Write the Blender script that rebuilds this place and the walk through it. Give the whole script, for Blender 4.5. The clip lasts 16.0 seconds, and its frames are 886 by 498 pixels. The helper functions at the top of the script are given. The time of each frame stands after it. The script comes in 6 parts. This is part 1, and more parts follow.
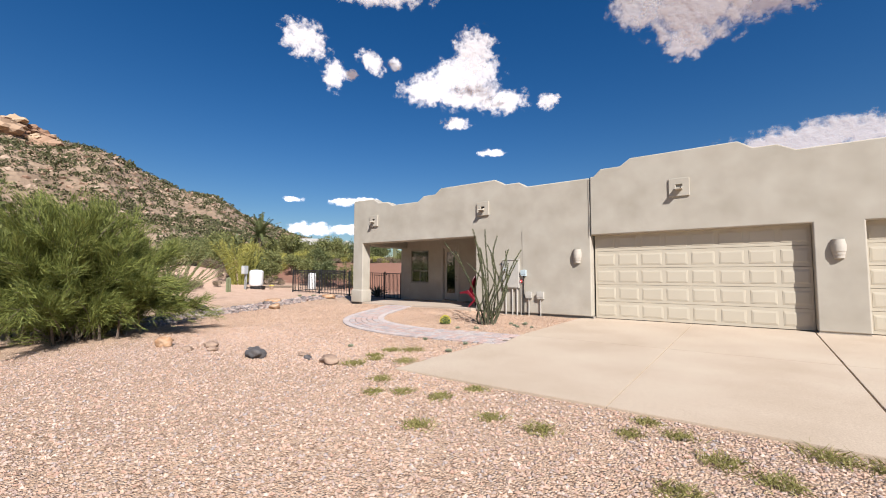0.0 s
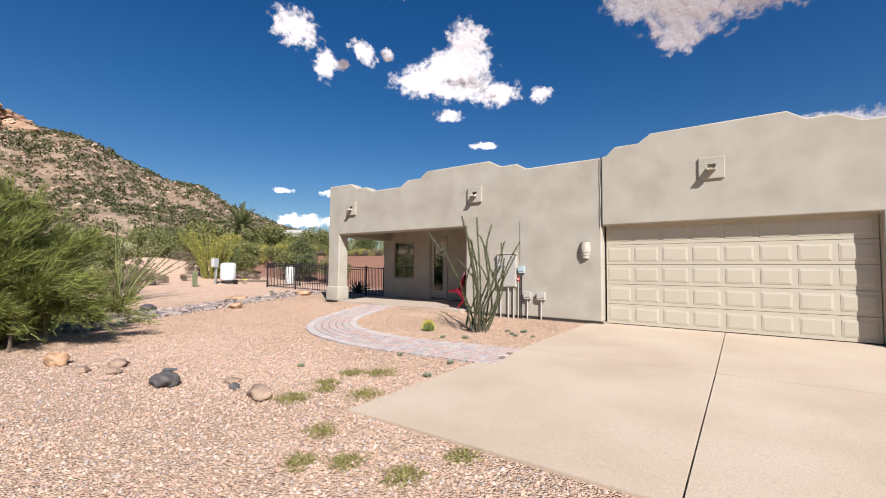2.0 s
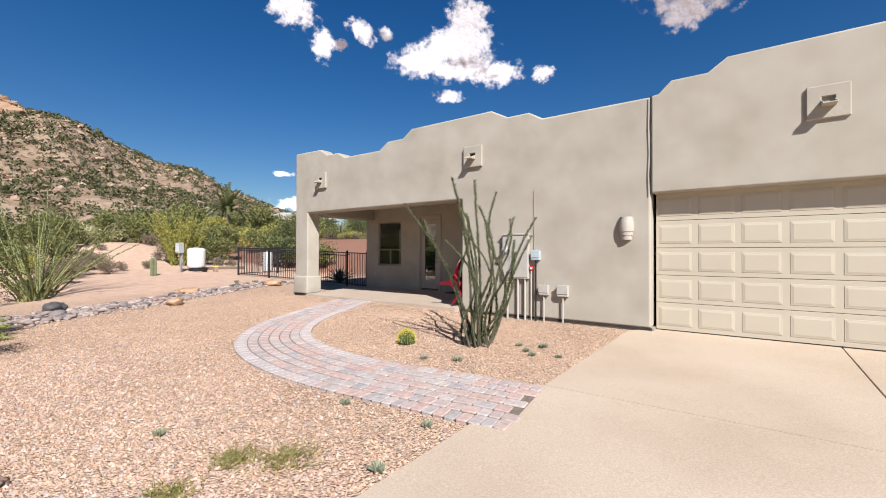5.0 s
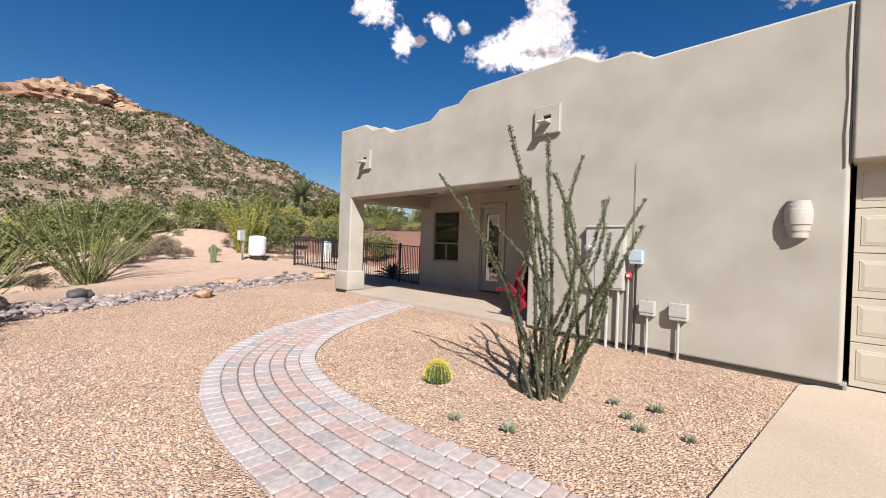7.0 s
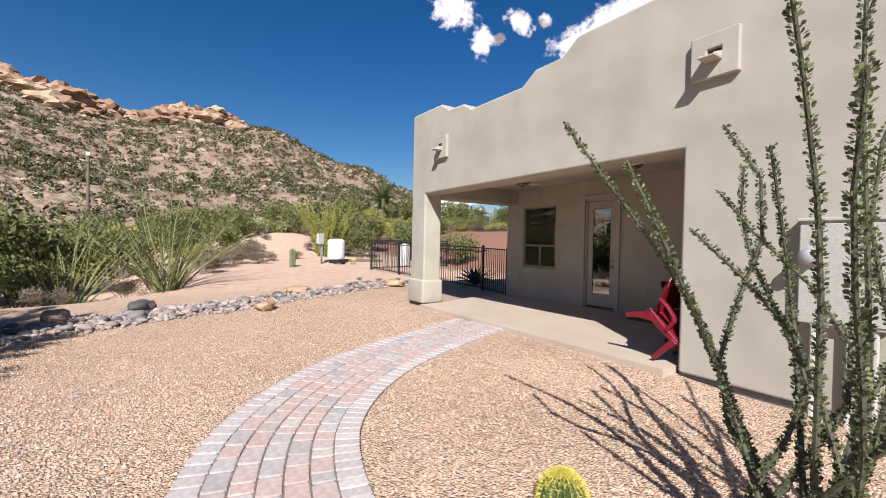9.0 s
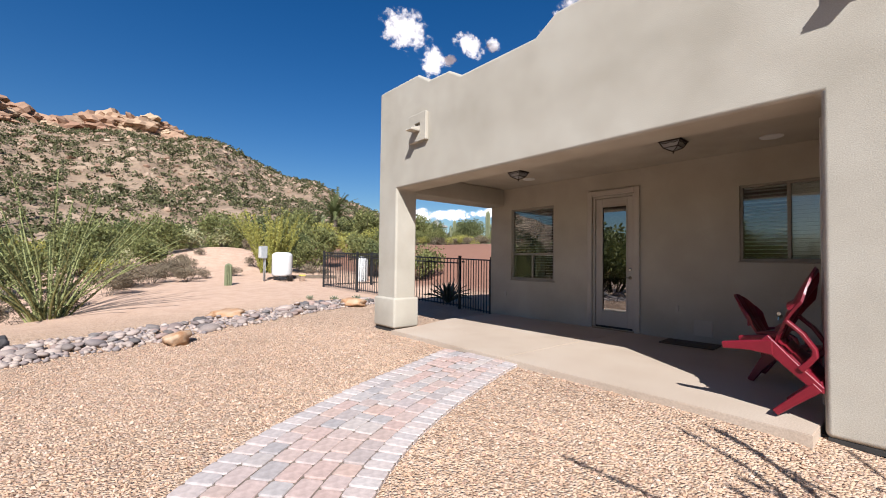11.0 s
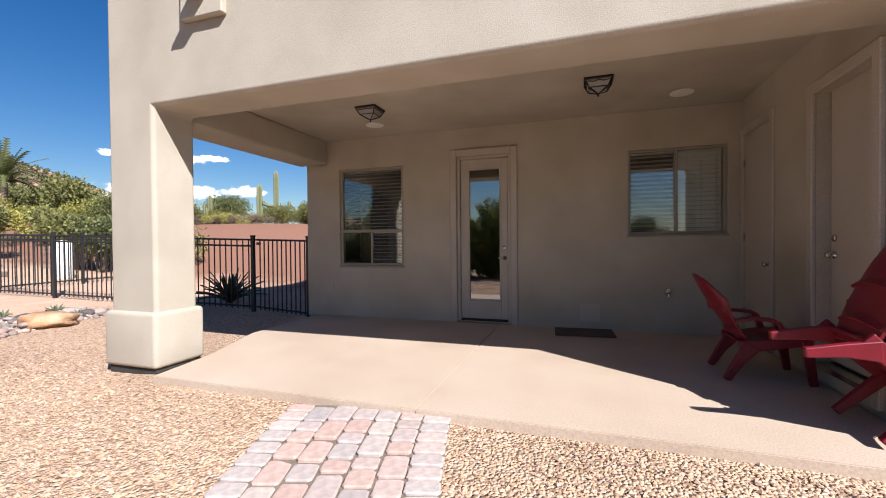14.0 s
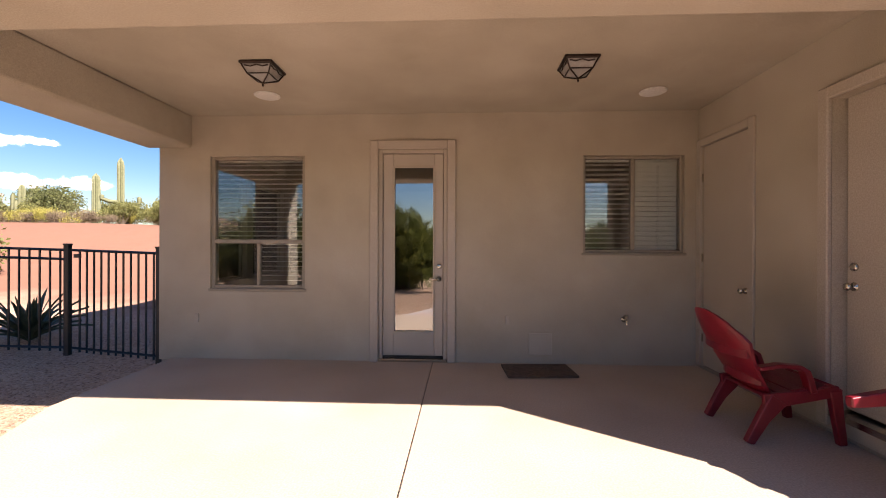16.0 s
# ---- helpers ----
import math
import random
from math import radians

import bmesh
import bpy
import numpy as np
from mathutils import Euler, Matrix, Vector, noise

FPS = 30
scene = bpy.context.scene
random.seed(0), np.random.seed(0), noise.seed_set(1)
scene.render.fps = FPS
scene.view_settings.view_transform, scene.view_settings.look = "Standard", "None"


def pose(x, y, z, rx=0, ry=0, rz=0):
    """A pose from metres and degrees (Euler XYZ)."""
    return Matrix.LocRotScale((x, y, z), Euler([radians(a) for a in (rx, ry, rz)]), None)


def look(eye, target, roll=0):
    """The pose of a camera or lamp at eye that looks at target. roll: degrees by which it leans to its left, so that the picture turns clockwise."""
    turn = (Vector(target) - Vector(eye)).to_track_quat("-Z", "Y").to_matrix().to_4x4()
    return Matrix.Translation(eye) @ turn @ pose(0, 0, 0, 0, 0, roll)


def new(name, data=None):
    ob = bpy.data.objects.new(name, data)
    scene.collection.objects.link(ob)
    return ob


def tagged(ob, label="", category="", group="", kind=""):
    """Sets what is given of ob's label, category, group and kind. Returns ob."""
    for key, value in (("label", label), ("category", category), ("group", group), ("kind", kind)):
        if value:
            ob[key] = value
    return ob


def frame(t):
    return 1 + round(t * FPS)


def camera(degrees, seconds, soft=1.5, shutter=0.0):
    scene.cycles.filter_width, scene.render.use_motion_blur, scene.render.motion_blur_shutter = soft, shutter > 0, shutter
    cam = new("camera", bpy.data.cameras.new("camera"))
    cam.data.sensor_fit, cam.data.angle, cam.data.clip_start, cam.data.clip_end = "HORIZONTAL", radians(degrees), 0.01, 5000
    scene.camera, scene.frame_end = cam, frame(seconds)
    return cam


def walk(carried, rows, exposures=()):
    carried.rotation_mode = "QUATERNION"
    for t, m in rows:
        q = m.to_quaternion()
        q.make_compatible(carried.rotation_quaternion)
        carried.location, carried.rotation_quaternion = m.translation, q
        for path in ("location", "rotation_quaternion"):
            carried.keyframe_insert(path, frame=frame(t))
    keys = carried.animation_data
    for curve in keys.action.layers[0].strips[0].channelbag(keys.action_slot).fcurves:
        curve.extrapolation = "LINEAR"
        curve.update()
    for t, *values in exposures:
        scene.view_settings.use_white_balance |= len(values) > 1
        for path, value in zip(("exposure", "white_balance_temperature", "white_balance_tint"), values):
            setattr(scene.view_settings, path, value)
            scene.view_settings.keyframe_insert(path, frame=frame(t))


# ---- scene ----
cam = camera(93.7, 16.0, soft=1.0)
PATH = [
    (0, (14.728, -12.845, 1.141), (13.536, -11.245, 1.273), 0.2),
    (0.5, (14.489, -12.394, 1.162), (13.309, -10.783, 1.281), 0.6),
    (1, (14.241, -11.957, 1.203), (13.07, -10.34, 1.31), 0.8),
    (1.5, (13.94, -11.523, 1.239), (12.773, -9.902, 1.337), 0.7),
    (2, (13.671, -11.087, 1.249), (12.51, -9.461, 1.347), 0.5),
    (2.5, (13.319, -10.673, 1.276), (12.162, -9.043, 1.37), 0.4),
    (3, (12.999, -10.321, 1.309), (11.847, -8.688, 1.396), 0.3),
    (3.5, (12.81, -9.877, 1.328), (11.659, -8.243, 1.395), 0.2),
    (4, (12.589, -9.418, 1.307), (11.438, -7.783, 1.35), 0.1),
    (4.2, (12.499, -9.205, 1.324), (11.347, -7.571, 1.354), 0.0),
    (6.3, (11.383, -7.095, 1.308), (10.106, -5.556, 1.298), 1.7),
    (6.5, (11.236, -6.853, 1.29), (9.912, -5.354, 1.282), 1.7),
    (7, (10.939, -6.38, 1.339), (9.512, -4.979, 1.323), 1.9),
    (7.5, (10.594, -5.959, 1.386), (9.054, -4.683, 1.353), 2.0),
    (8, (10.142, -5.649, 1.386), (8.529, -4.468, 1.351), 1.9),
    (8.5, (9.688, -5.327, 1.407), (8.027, -4.213, 1.372), 1.4),
    (8.7, (9.509, -5.229, 1.435), (7.836, -4.133, 1.405), 1.2),
    (10.8, (7.447, -4.421, 1.236), (5.881, -3.177, 1.294), 1.0),
    (11, (7.233, -4.329, 1.25), (5.696, -3.049, 1.306), 0.7),
    (11.5, (6.757, -4.217, 1.26), (5.291, -2.858, 1.317), 0.4),
    (12, (6.281, -4.044, 1.241), (4.901, -2.597, 1.299), -0.1),
    (12.5, (5.786, -3.856, 1.214), (4.533, -2.298, 1.259), -0.7),
    (13, (5.333, -3.627, 1.194), (4.248, -1.946, 1.214), -1.1),
    (13.5, (4.964, -3.334, 1.199), (4.105, -1.528, 1.189), -1.0),
    (14, (4.7, -3.039, 1.204), (4.068, -1.141, 1.177), -0.5),
    (14.5, (4.414, -2.746, 1.246), (4.006, -0.789, 1.204), 0.1),
    (15, (4.212, -2.401, 1.226), (3.969, -0.416, 1.192), 0.4),
    (15.5, (4.035, -2.065, 1.293), (3.892, -0.07, 1.269), 0.4),
    (16, (3.905, -1.841, 1.344), (3.809, 0.157, 1.341), 0.2),
]
walk(cam, [(t, look(eye, target, roll)) for t, eye, target, roll in PATH],
     exposures=[(0, 0.43, 6250, 11), (7, 0.45, 6200, 11), (11, 0.52, 6050, 10), (12.5, 0.55, 6050, 10), (14, 0.74, 6250, 13), (15, 1.08, 6850, 19), (16, 1.5, 7200, 22)])

# ---- world, sun ----
SUN = Vector((2.42, -1.69, 2.6)).normalized()
world = bpy.data.worlds.new("sky")
scene.world = world
world.use_nodes = True
wn = world.node_tree.nodes
sky = wn.new("ShaderNodeTexSky")
sky.sky_type, sky.sun_disc = "NISHITA", False
sky.sun_elevation, sky.sun_rotation = math.asin(SUN.z), math.atan2(SUN.x, SUN.y)
sky.altitude, sky.air_density, sky.dust_density, sky.ozone_density = 600, 1.15, 0.9, 3.0
wn["Background"].inputs["Strength"].default_value = 0.061
deep = wn.new("ShaderNodeHueSaturation")
deep.inputs["Saturation"].default_value, deep.inputs["Hue"].default_value = 1.38, 0.507
world.node_tree.links.new(sky.outputs[0], deep.inputs["Color"])
world.node_tree.links.new(deep.outputs[0], wn["Background"].inputs["Color"])
sun = new("sun", bpy.data.lights.new("sun", "SUN"))
sun.data.energy, sun.data.angle, sun.data.color = 6.2, radians(0.53), (1.0, 0.975, 0.94)
sun.matrix_world = look((SUN * 60).to_tuple(), (0, 0, 0))


# ---- materials ----
def material(name, colors, scale=8.0, rough=0.8, bump=0.2, fine=None, metal=0.0, detail=6.0, random_by="", spread=0.25, dist=0.01, coat=0.0, coords="Object", spec=0.5):
    """Noise between the given colours at one scale, with a finer grain and bump over it; random_by: object or island variation."""
    m = bpy.data.materials.new(name)
    m.use_nodes = True
    nt = m.node_tree
    n, l = nt.nodes, nt.links
    p = n["Principled BSDF"]
    tc = n.new("ShaderNodeTexCoord")
    big = n.new("ShaderNodeTexNoise")
    big.inputs["Scale"].default_value, big.inputs["Detail"].default_value = scale, detail
    l.new(tc.outputs[coords], big.inputs["Vector"])
    ramp = n.new("ShaderNodeValToRGB")
    els = ramp.color_ramp.elements
    while len(els) < len(colors):
        els.new(0.5)
    for i, c in enumerate(colors):
        els[i].position = 0.3 + 0.4 * i / max(1, len(colors) - 1)
        els[i].color = (*c, 1)
    l.new(big.outputs["Fac"], ramp.inputs["Fac"])
    small = n.new("ShaderNodeTexNoise")
    small.inputs["Scale"].default_value, small.inputs["Detail"].default_value = fine or scale * 14, 4
    l.new(tc.outputs[coords], small.inputs["Vector"])
    value = n.new("ShaderNodeMapRange")
    value.inputs["From Min"].default_value, value.inputs["From Max"].default_value = 0.3, 0.7
    value.inputs["To Min"].default_value, value.inputs["To Max"].default_value = 0.86, 1.14
    l.new(small.outputs["Fac"], value.inputs["Value"])
    mul = n.new("ShaderNodeVectorMath")
    mul.operation = "SCALE"
    l.new(ramp.outputs["Color"], mul.inputs[0])
    l.new(value.outputs[0], mul.inputs["Scale"])
    out = mul.outputs[0]
    if random_by:
        src = n.new("ShaderNodeObjectInfo" if random_by == "object" else "ShaderNodeNewGeometry")
        rv = n.new("ShaderNodeMapRange")
        rv.inputs["To Min"].default_value, rv.inputs["To Max"].default_value = 1 - spread, 1 + spread
        l.new(src.outputs["Random" if random_by == "object" else "Random Per Island"], rv.inputs["Value"])
        mul2 = n.new("ShaderNodeVectorMath")
        mul2.operation = "SCALE"
        l.new(out, mul2.inputs[0])
        l.new(rv.outputs[0], mul2.inputs["Scale"])
        out = mul2.outputs[0]
    l.new(out, p.inputs["Base Color"])
    p.inputs["Roughness"].default_value, p.inputs["Metallic"].default_value = rough, metal
    p.inputs["Specular IOR Level"].default_value = spec
    p.inputs["Coat Weight"].default_value = coat
    if bump:
        b = n.new("ShaderNodeBump")
        b.inputs["Strength"].default_value, b.inputs["Distance"].default_value = bump, dist
        l.new(small.outputs["Fac"], b.inputs["Height"])
        l.new(b.outputs[0], p.inputs["Normal"])
    return m


def palette_material(name, colors, by="object", rough=0.85, grain=60, bump=0.3, dist=0.004, spec=0.3):
    """One colour per piece out of a palette, with grain."""
    m = bpy.data.materials.new(name)
    m.use_nodes = True
    n, l = m.node_tree.nodes, m.node_tree.links
    p = n["Principled BSDF"]
    src = n.new("ShaderNodeObjectInfo" if by == "object" else "ShaderNodeNewGeometry")
    ramp = n.new("ShaderNodeValToRGB")
    els = ramp.color_ramp.elements
    while len(els) < len(colors):
        els.new(0.5)
    for i, c in enumerate(colors):
        els[i].position = i / (len(colors) - 1)
        els[i].color = (*c, 1)
    l.new(src.outputs["Random" if by == "object" else "Random Per Island"], ramp.inputs["Fac"])
    tc = n.new("ShaderNodeTexCoord")
    no = n.new("ShaderNodeTexNoise")
    no.inputs["Scale"].default_value, no.inputs["Detail"].default_value = grain, 5
    l.new(tc.outputs["Object"], no.inputs["Vector"])
    mr = n.new("ShaderNodeMapRange")
    mr.inputs["From Min"].default_value, mr.inputs["From Max"].default_value = 0.25, 0.75
    mr.inputs["To Min"].default_value, mr.inputs["To Max"].default_value = 0.78, 1.22
    l.new(no.outputs["Fac"], mr.inputs["Value"])
    mul = n.new("ShaderNodeVectorMath")
    mul.operation = "SCALE"
    l.new(ramp.outputs["Color"], mul.inputs[0])
    l.new(mr.outputs[0], mul.inputs["Scale"])
    l.new(mul.outputs[0], p.inputs["Base Color"])
    b = n.new("ShaderNodeBump")
    b.inputs["Strength"].default_value, b.inputs["Distance"].default_value = bump, dist
    l.new(no.outputs["Fac"], b.inputs["Height"])
    l.new(b.outputs[0], p.inputs["Normal"])
    p.inputs["Roughness"].default_value, p.inputs["Specular IOR Level"].default_value = rough, spec
    return m


def foliage_material(name, dark, light, rough=0.6, passing=0.25):
    m = bpy.data.materials.new(name)
    m.use_nodes = True
    n, l = m.node_tree.nodes, m.node_tree.links
    p = n["Principled BSDF"]
    src = n.new("ShaderNodeNewGeometry")
    ramp = n.new("ShaderNodeValToRGB")
    ramp.color_ramp.elements[0].color, ramp.color_ramp.elements[1].color = (*dark, 1), (*light, 1)
    l.new(src.outputs["Random Per Island"], ramp.inputs["Fac"])
    l.new(ramp.outputs[0], p.inputs["Base Color"])
    p.inputs["Roughness"].default_value, p.inputs["Specular IOR Level"].default_value = rough, 0.25
    tr = n.new("ShaderNodeBsdfTranslucent")
    l.new(ramp.outputs[0], tr.inputs["Color"])
    mix = n.new("ShaderNodeMixShader")
    mix.inputs[0].default_value = passing
    l.new(p.outputs[0], mix.inputs[1])
    l.new(tr.outputs[0], mix.inputs[2])
    l.new(mix.outputs[0], n["Material Output"].inputs["Surface"])
    return m


def gravel_material(name, tones, size=34.0, blotch=0.5):
    """Crushed stone: voronoi cells, each with its own tone, rounded by bump."""
    m = bpy.data.materials.new(name)
    m.use_nodes = True
    n, l = m.node_tree.nodes, m.node_tree.links
    p = n["Principled BSDF"]
    tc = n.new("ShaderNodeTexCoord")
    warp = n.new("ShaderNodeTexNoise")
    warp.inputs["Scale"].default_value = 30
    l.new(tc.outputs["Object"], warp.inputs["Vector"])
    add = n.new("ShaderNodeVectorMath")
    add.operation = "MULTIPLY_ADD"
    add.inputs[1].default_value = (0.02, 0.02, 0.02)
    l.new(warp.outputs["Color"], add.inputs[0])
    l.new(tc.outputs["Object"], add.inputs[2])
    v = n.new("ShaderNodeTexVoronoi")
    v.inputs["Scale"].default_value = size
    l.new(add.outputs[0], v.inputs["Vector"])
    sep = n.new("ShaderNodeSeparateColor")
    l.new(v.outputs["Color"], sep.inputs[0])
    ramp = n.new("ShaderNodeValToRGB")
    els = ramp.color_ramp.elements
    while len(els) < len(tones):
        els.new(0.5)
    for i, c in enumerate(tones):
        els[i].position = i / (len(tones) - 1)
        els[i].color = (*c, 1)
    l.new(sep.outputs[0], ramp.inputs["Fac"])
    patch = n.new("ShaderNodeTexNoise")
    patch.inputs["Scale"].default_value, patch.inputs["Detail"].default_value = blotch, 5
    l.new(tc.outputs["Object"], patch.inputs["Vector"])
    pr = n.new("ShaderNodeMapRange")
    pr.inputs["From Min"].default_value, pr.inputs["From Max"].default_value = 0.3, 0.7
    pr.inputs["To Min"].default_value, pr.inputs["To Max"].default_value = 0.88, 1.1
    l.new(patch.outputs["Fac"], pr.inputs["Value"])
    mul = n.new("ShaderNodeVectorMath")
    mul.operation = "SCALE"
    l.new(ramp.outputs[0], mul.inputs[0])
    l.new(pr.outputs[0], mul.inputs["Scale"])
    # smooth red soil on the northern slope and the western flat
    sp = n.new("ShaderNodeSeparateXYZ")
    l.new(tc.outputs["Object"], sp.inputs[0])
    wob = n.new("ShaderNodeMath")
    wob.operation = "MULTIPLY_ADD"
    wob.inputs[1].default_value = 5.0
    l.new(patch.outputs["Fac"], wob.inputs[0])
    l.new(sp.outputs["Y"], wob.inputs[2])
    north = n.new("ShaderNodeMapRange")
    north.inputs["From Min"].default_value, north.inputs["From Max"].default_value = 8.5, 11.0
    l.new(wob.outputs[0], north.inputs["Value"])
    wob2 = n.new("ShaderNodeMath")
    wob2.operation = "MULTIPLY_ADD"
    wob2.inputs[1].default_value = 4.0
    l.new(patch.outputs["Fac"], wob2.inputs[0])
    l.new(sp.outputs["X"], wob2.inputs[2])
    west = n.new("ShaderNodeMapRange")
    west.inputs["From Min"].default_value, west.inputs["From Max"].default_value = -0.5, -3.5
    west.inputs["To Max"].default_value = 0.75
    l.new(wob2.outputs[0], west.inputs["Value"])
    both = n.new("ShaderNodeMath")
    both.operation = "MAXIMUM"
    l.new(north.outputs[0], both.inputs[0])
    l.new(west.outputs[0], both.inputs[1])
    soil_noise = n.new("ShaderNodeTexNoise")
    soil_noise.inputs["Scale"].default_value, soil_noise.inputs["Detail"].default_value = 3.0, 8
    l.new(tc.outputs["Object"], soil_noise.inputs["Vector"])
    soil = n.new("ShaderNodeValToRGB")
    soil.color_ramp.elements[0].position, soil.color_ramp.elements[0].color = 0.3, (0.45, 0.29, 0.2, 1)
    soil.color_ramp.elements[1].position, soil.color_ramp.elements[1].color = 0.7, (0.56, 0.385, 0.28, 1)
    l.new(soil_noise.outputs["Fac"], soil.inputs["Fac"])
    blend = n.new("ShaderNodeMix")
    blend.data_type = "RGBA"
    l.new(both.outputs[0], blend.inputs[0])
    l.new(mul.outputs[0], blend.inputs[6])
    l.new(soil.outputs[0], blend.inputs[7])
    red = n.new("ShaderNodeMix")
    red.data_type = "RGBA"
    red.inputs[7].default_value = (0.2, 0.094, 0.062, 1)
    slope = n.new("ShaderNodeMath")
    slope.operation = "MULTIPLY"
    slope.inputs[1].default_value = 0.92
    l.new(north.outputs[0], slope.inputs[0])
    l.new(slope.outputs[0], red.inputs[0])
    l.new(blend.outputs[2], red.inputs[6])
    l.new(red.outputs[2], p.inputs["Base Color"])
    p.inputs["Roughness"].default_value, p.inputs["Specular IOR Level"].default_value = 0.9, 0.2
    b = n.new("ShaderNodeBump")
    b.invert = True
    b.inputs["Strength"].default_value, b.inputs["Distance"].default_value = 1.0, 0.022
    calm = n.new("ShaderNodeMapRange")
    calm.inputs["To Min"].default_value, calm.inputs["To Max"].default_value = 1.0, 0.2
    l.new(both.outputs[0], calm.inputs["Value"])
    l.new(calm.outputs[0], b.inputs["Strength"])
    l.new(v.outputs["Distance"], b.inputs["Height"])
    l.new(b.outputs[0], p.inputs["Normal"])
    return m


def glass_material(name, fac=0.3, tint=(0.55, 0.6, 0.6)):
    m = bpy.data.materials.new(name)
    m.use_nodes = True
    n, l = m.node_tree.nodes, m.node_tree.links
    n.remove(n["Principled BSDF"])
    gl = n.new("ShaderNodeBsdfGlossy")
    gl.inputs["Roughness"].default_value = 0.004
    tr = n.new("ShaderNodeBsdfTransparent")
    tr.inputs["Color"].default_value = (*tint, 1)
    fr = n.new("ShaderNodeFresnel")
    fr.inputs["IOR"].default_value = 1.5
    ad = n.new("ShaderNodeMath")
    ad.operation, ad.use_clamp = "ADD", True
    ad.inputs[1].default_value = fac
    l.new(fr.outputs[0], ad.inputs[0])
    mix = n.new("ShaderNodeMixShader")
    l.new(ad.outputs[0], mix.inputs[0])
    l.new(tr.outputs[0], mix.inputs[1])
    l.new(gl.outputs[0], mix.inputs[2])
    l.new(mix.outputs[0], n["Material Output"].inputs["Surface"])
    return m


STUCCO = material("stucco", [(0.34, 0.3, 0.238), (0.384, 0.34, 0.274), (0.424, 0.38, 0.312)], scale=1.3, rough=0.92, bump=0.35, fine=120, dist=0.006, spec=0.2)
PAINT = material("stucco_trim_paint", [(0.376, 0.328, 0.272), (0.4, 0.352, 0.296)], scale=3, rough=0.55, bump=0.05, fine=90)
GARAGE_PAINT = material("garage_door_paint", [(0.456, 0.396, 0.3), (0.48, 0.42, 0.32)], scale=1.5, rough=0.5, bump=0.08, fine=160, dist=0.002)
CONCRETE = material("concrete", [(0.4, 0.308, 0.22), (0.44, 0.344, 0.252), (0.464, 0.372, 0.276)], scale=0.7, rough=0.85, bump=0.12, fine=70, dist=0.004, spec=0.25)
PATIO_CONCRETE = material("patio_concrete", [(0.384, 0.296, 0.22), (0.424, 0.332, 0.252), (0.448, 0.36, 0.28)], scale=0.9, rough=0.8, bump=0.1, fine=80, dist=0.003, spec=0.3)
STEM = material("stem_concrete", [(0.264, 0.232, 0.192), (0.32, 0.28, 0.232)], scale=5, rough=0.9, bump=0.3, fine=60)
# near-black: shade of open gaps put into colour; also joints, seals and far panes
DARK_GAP = material("gap_shade_and_seal", [(0.02, 0.018, 0.016), (0.04, 0.035, 0.03)], scale=9, rough=0.9, bump=0.1)
IRON = material("black_iron", [(0.012, 0.012, 0.013), (0.02, 0.02, 0.02)], scale=12, rough=0.45, bump=0.1, fine=200, dist=0.001)
BRONZE = material("dark_bronze", [(0.02, 0.013, 0.01), (0.035, 0.022, 0.016)], scale=20, rough=0.4, bump=0.1, metal=0.6)
FRAME = material("window_frame_tan", [(0.24, 0.208, 0.168), (0.264, 0.232, 0.184)], scale=6, rough=0.5, bump=0.03)
NICKEL = material("satin_nickel", [(0.55, 0.52, 0.47), (0.6, 0.57, 0.5)], scale=30, rough=0.25, bump=0.0, metal=1.0)
BLIND = material("blind_slat", [(0.78, 0.76, 0.7), (0.82, 0.8, 0.75)], scale=10, rough=0.5, bump=0.03)
ROOM = material("room_plaster", [(0.30, 0.27, 0.23), (0.34, 0.3, 0.26)], scale=2, rough=0.9, bump=0.05)
GLASS = glass_material("window_glass", 0.08, (0.95, 0.97, 0.96))
DOOR_GLASS = glass_material("door_glass", 0.34, (0.35, 0.4, 0.4))
FROST = material("frosted_glass", [(0.24, 0.232, 0.224), (0.288, 0.28, 0.264)], scale=15, rough=0.35, bump=0.05)
WHITE = material("white_enamel", [(0.592, 0.576, 0.544), (0.64, 0.624, 0.592)], scale=4, rough=0.45, bump=0.04)
BOX_PAINT = material("utility_box_paint", [(0.4, 0.368, 0.32), (0.44, 0.408, 0.352)], scale=6, rough=0.5, bump=0.06)
PALE_BLUE = material("pale_blue_plastic", [(0.368, 0.432, 0.448), (0.416, 0.48, 0.496)], scale=6, rough=0.45, bump=0.04)
GREY_METAL = material("grey_metal", [(0.336, 0.344, 0.336), (0.4, 0.4, 0.392)], scale=9, rough=0.45, bump=0.06, metal=0.3)
RED_PLASTIC = material("red_resin", [(0.14, 0.004, 0.011), (0.18, 0.006, 0.016)], scale=6, rough=0.42, bump=0.06, fine=150, dist=0.002)
RED_PAINT = material("red_paint", [(0.4, 0.02, 0.02), (0.5, 0.03, 0.02)], scale=6, rough=0.4, bump=0.02)
MAT_RUBBER = material("coir_mat", [(0.07, 0.045, 0.03), (0.13, 0.085, 0.055)], scale=30, rough=0.95, bump=0.8, fine=240, dist=0.006)
CERAMIC = material("sconce_ceramic", [(0.4, 0.352, 0.288), (0.432, 0.384, 0.32)], scale=5, rough=0.8, bump=0.15, fine=80)
SAND_GRAVEL = gravel_material("tan_gravel", [(0.224, 0.14, 0.092), (0.448, 0.292, 0.188), (0.512, 0.348, 0.232), (0.56, 0.404, 0.288), (0.384, 0.268, 0.2)], 46)
PAVER_TONES = [(0.396, 0.277, 0.234), (0.432, 0.31, 0.266), (0.36, 0.317, 0.295), (0.432, 0.36, 0.317), (0.317, 0.281, 0.266), (0.432, 0.302, 0.245), (0.382, 0.317, 0.295)]
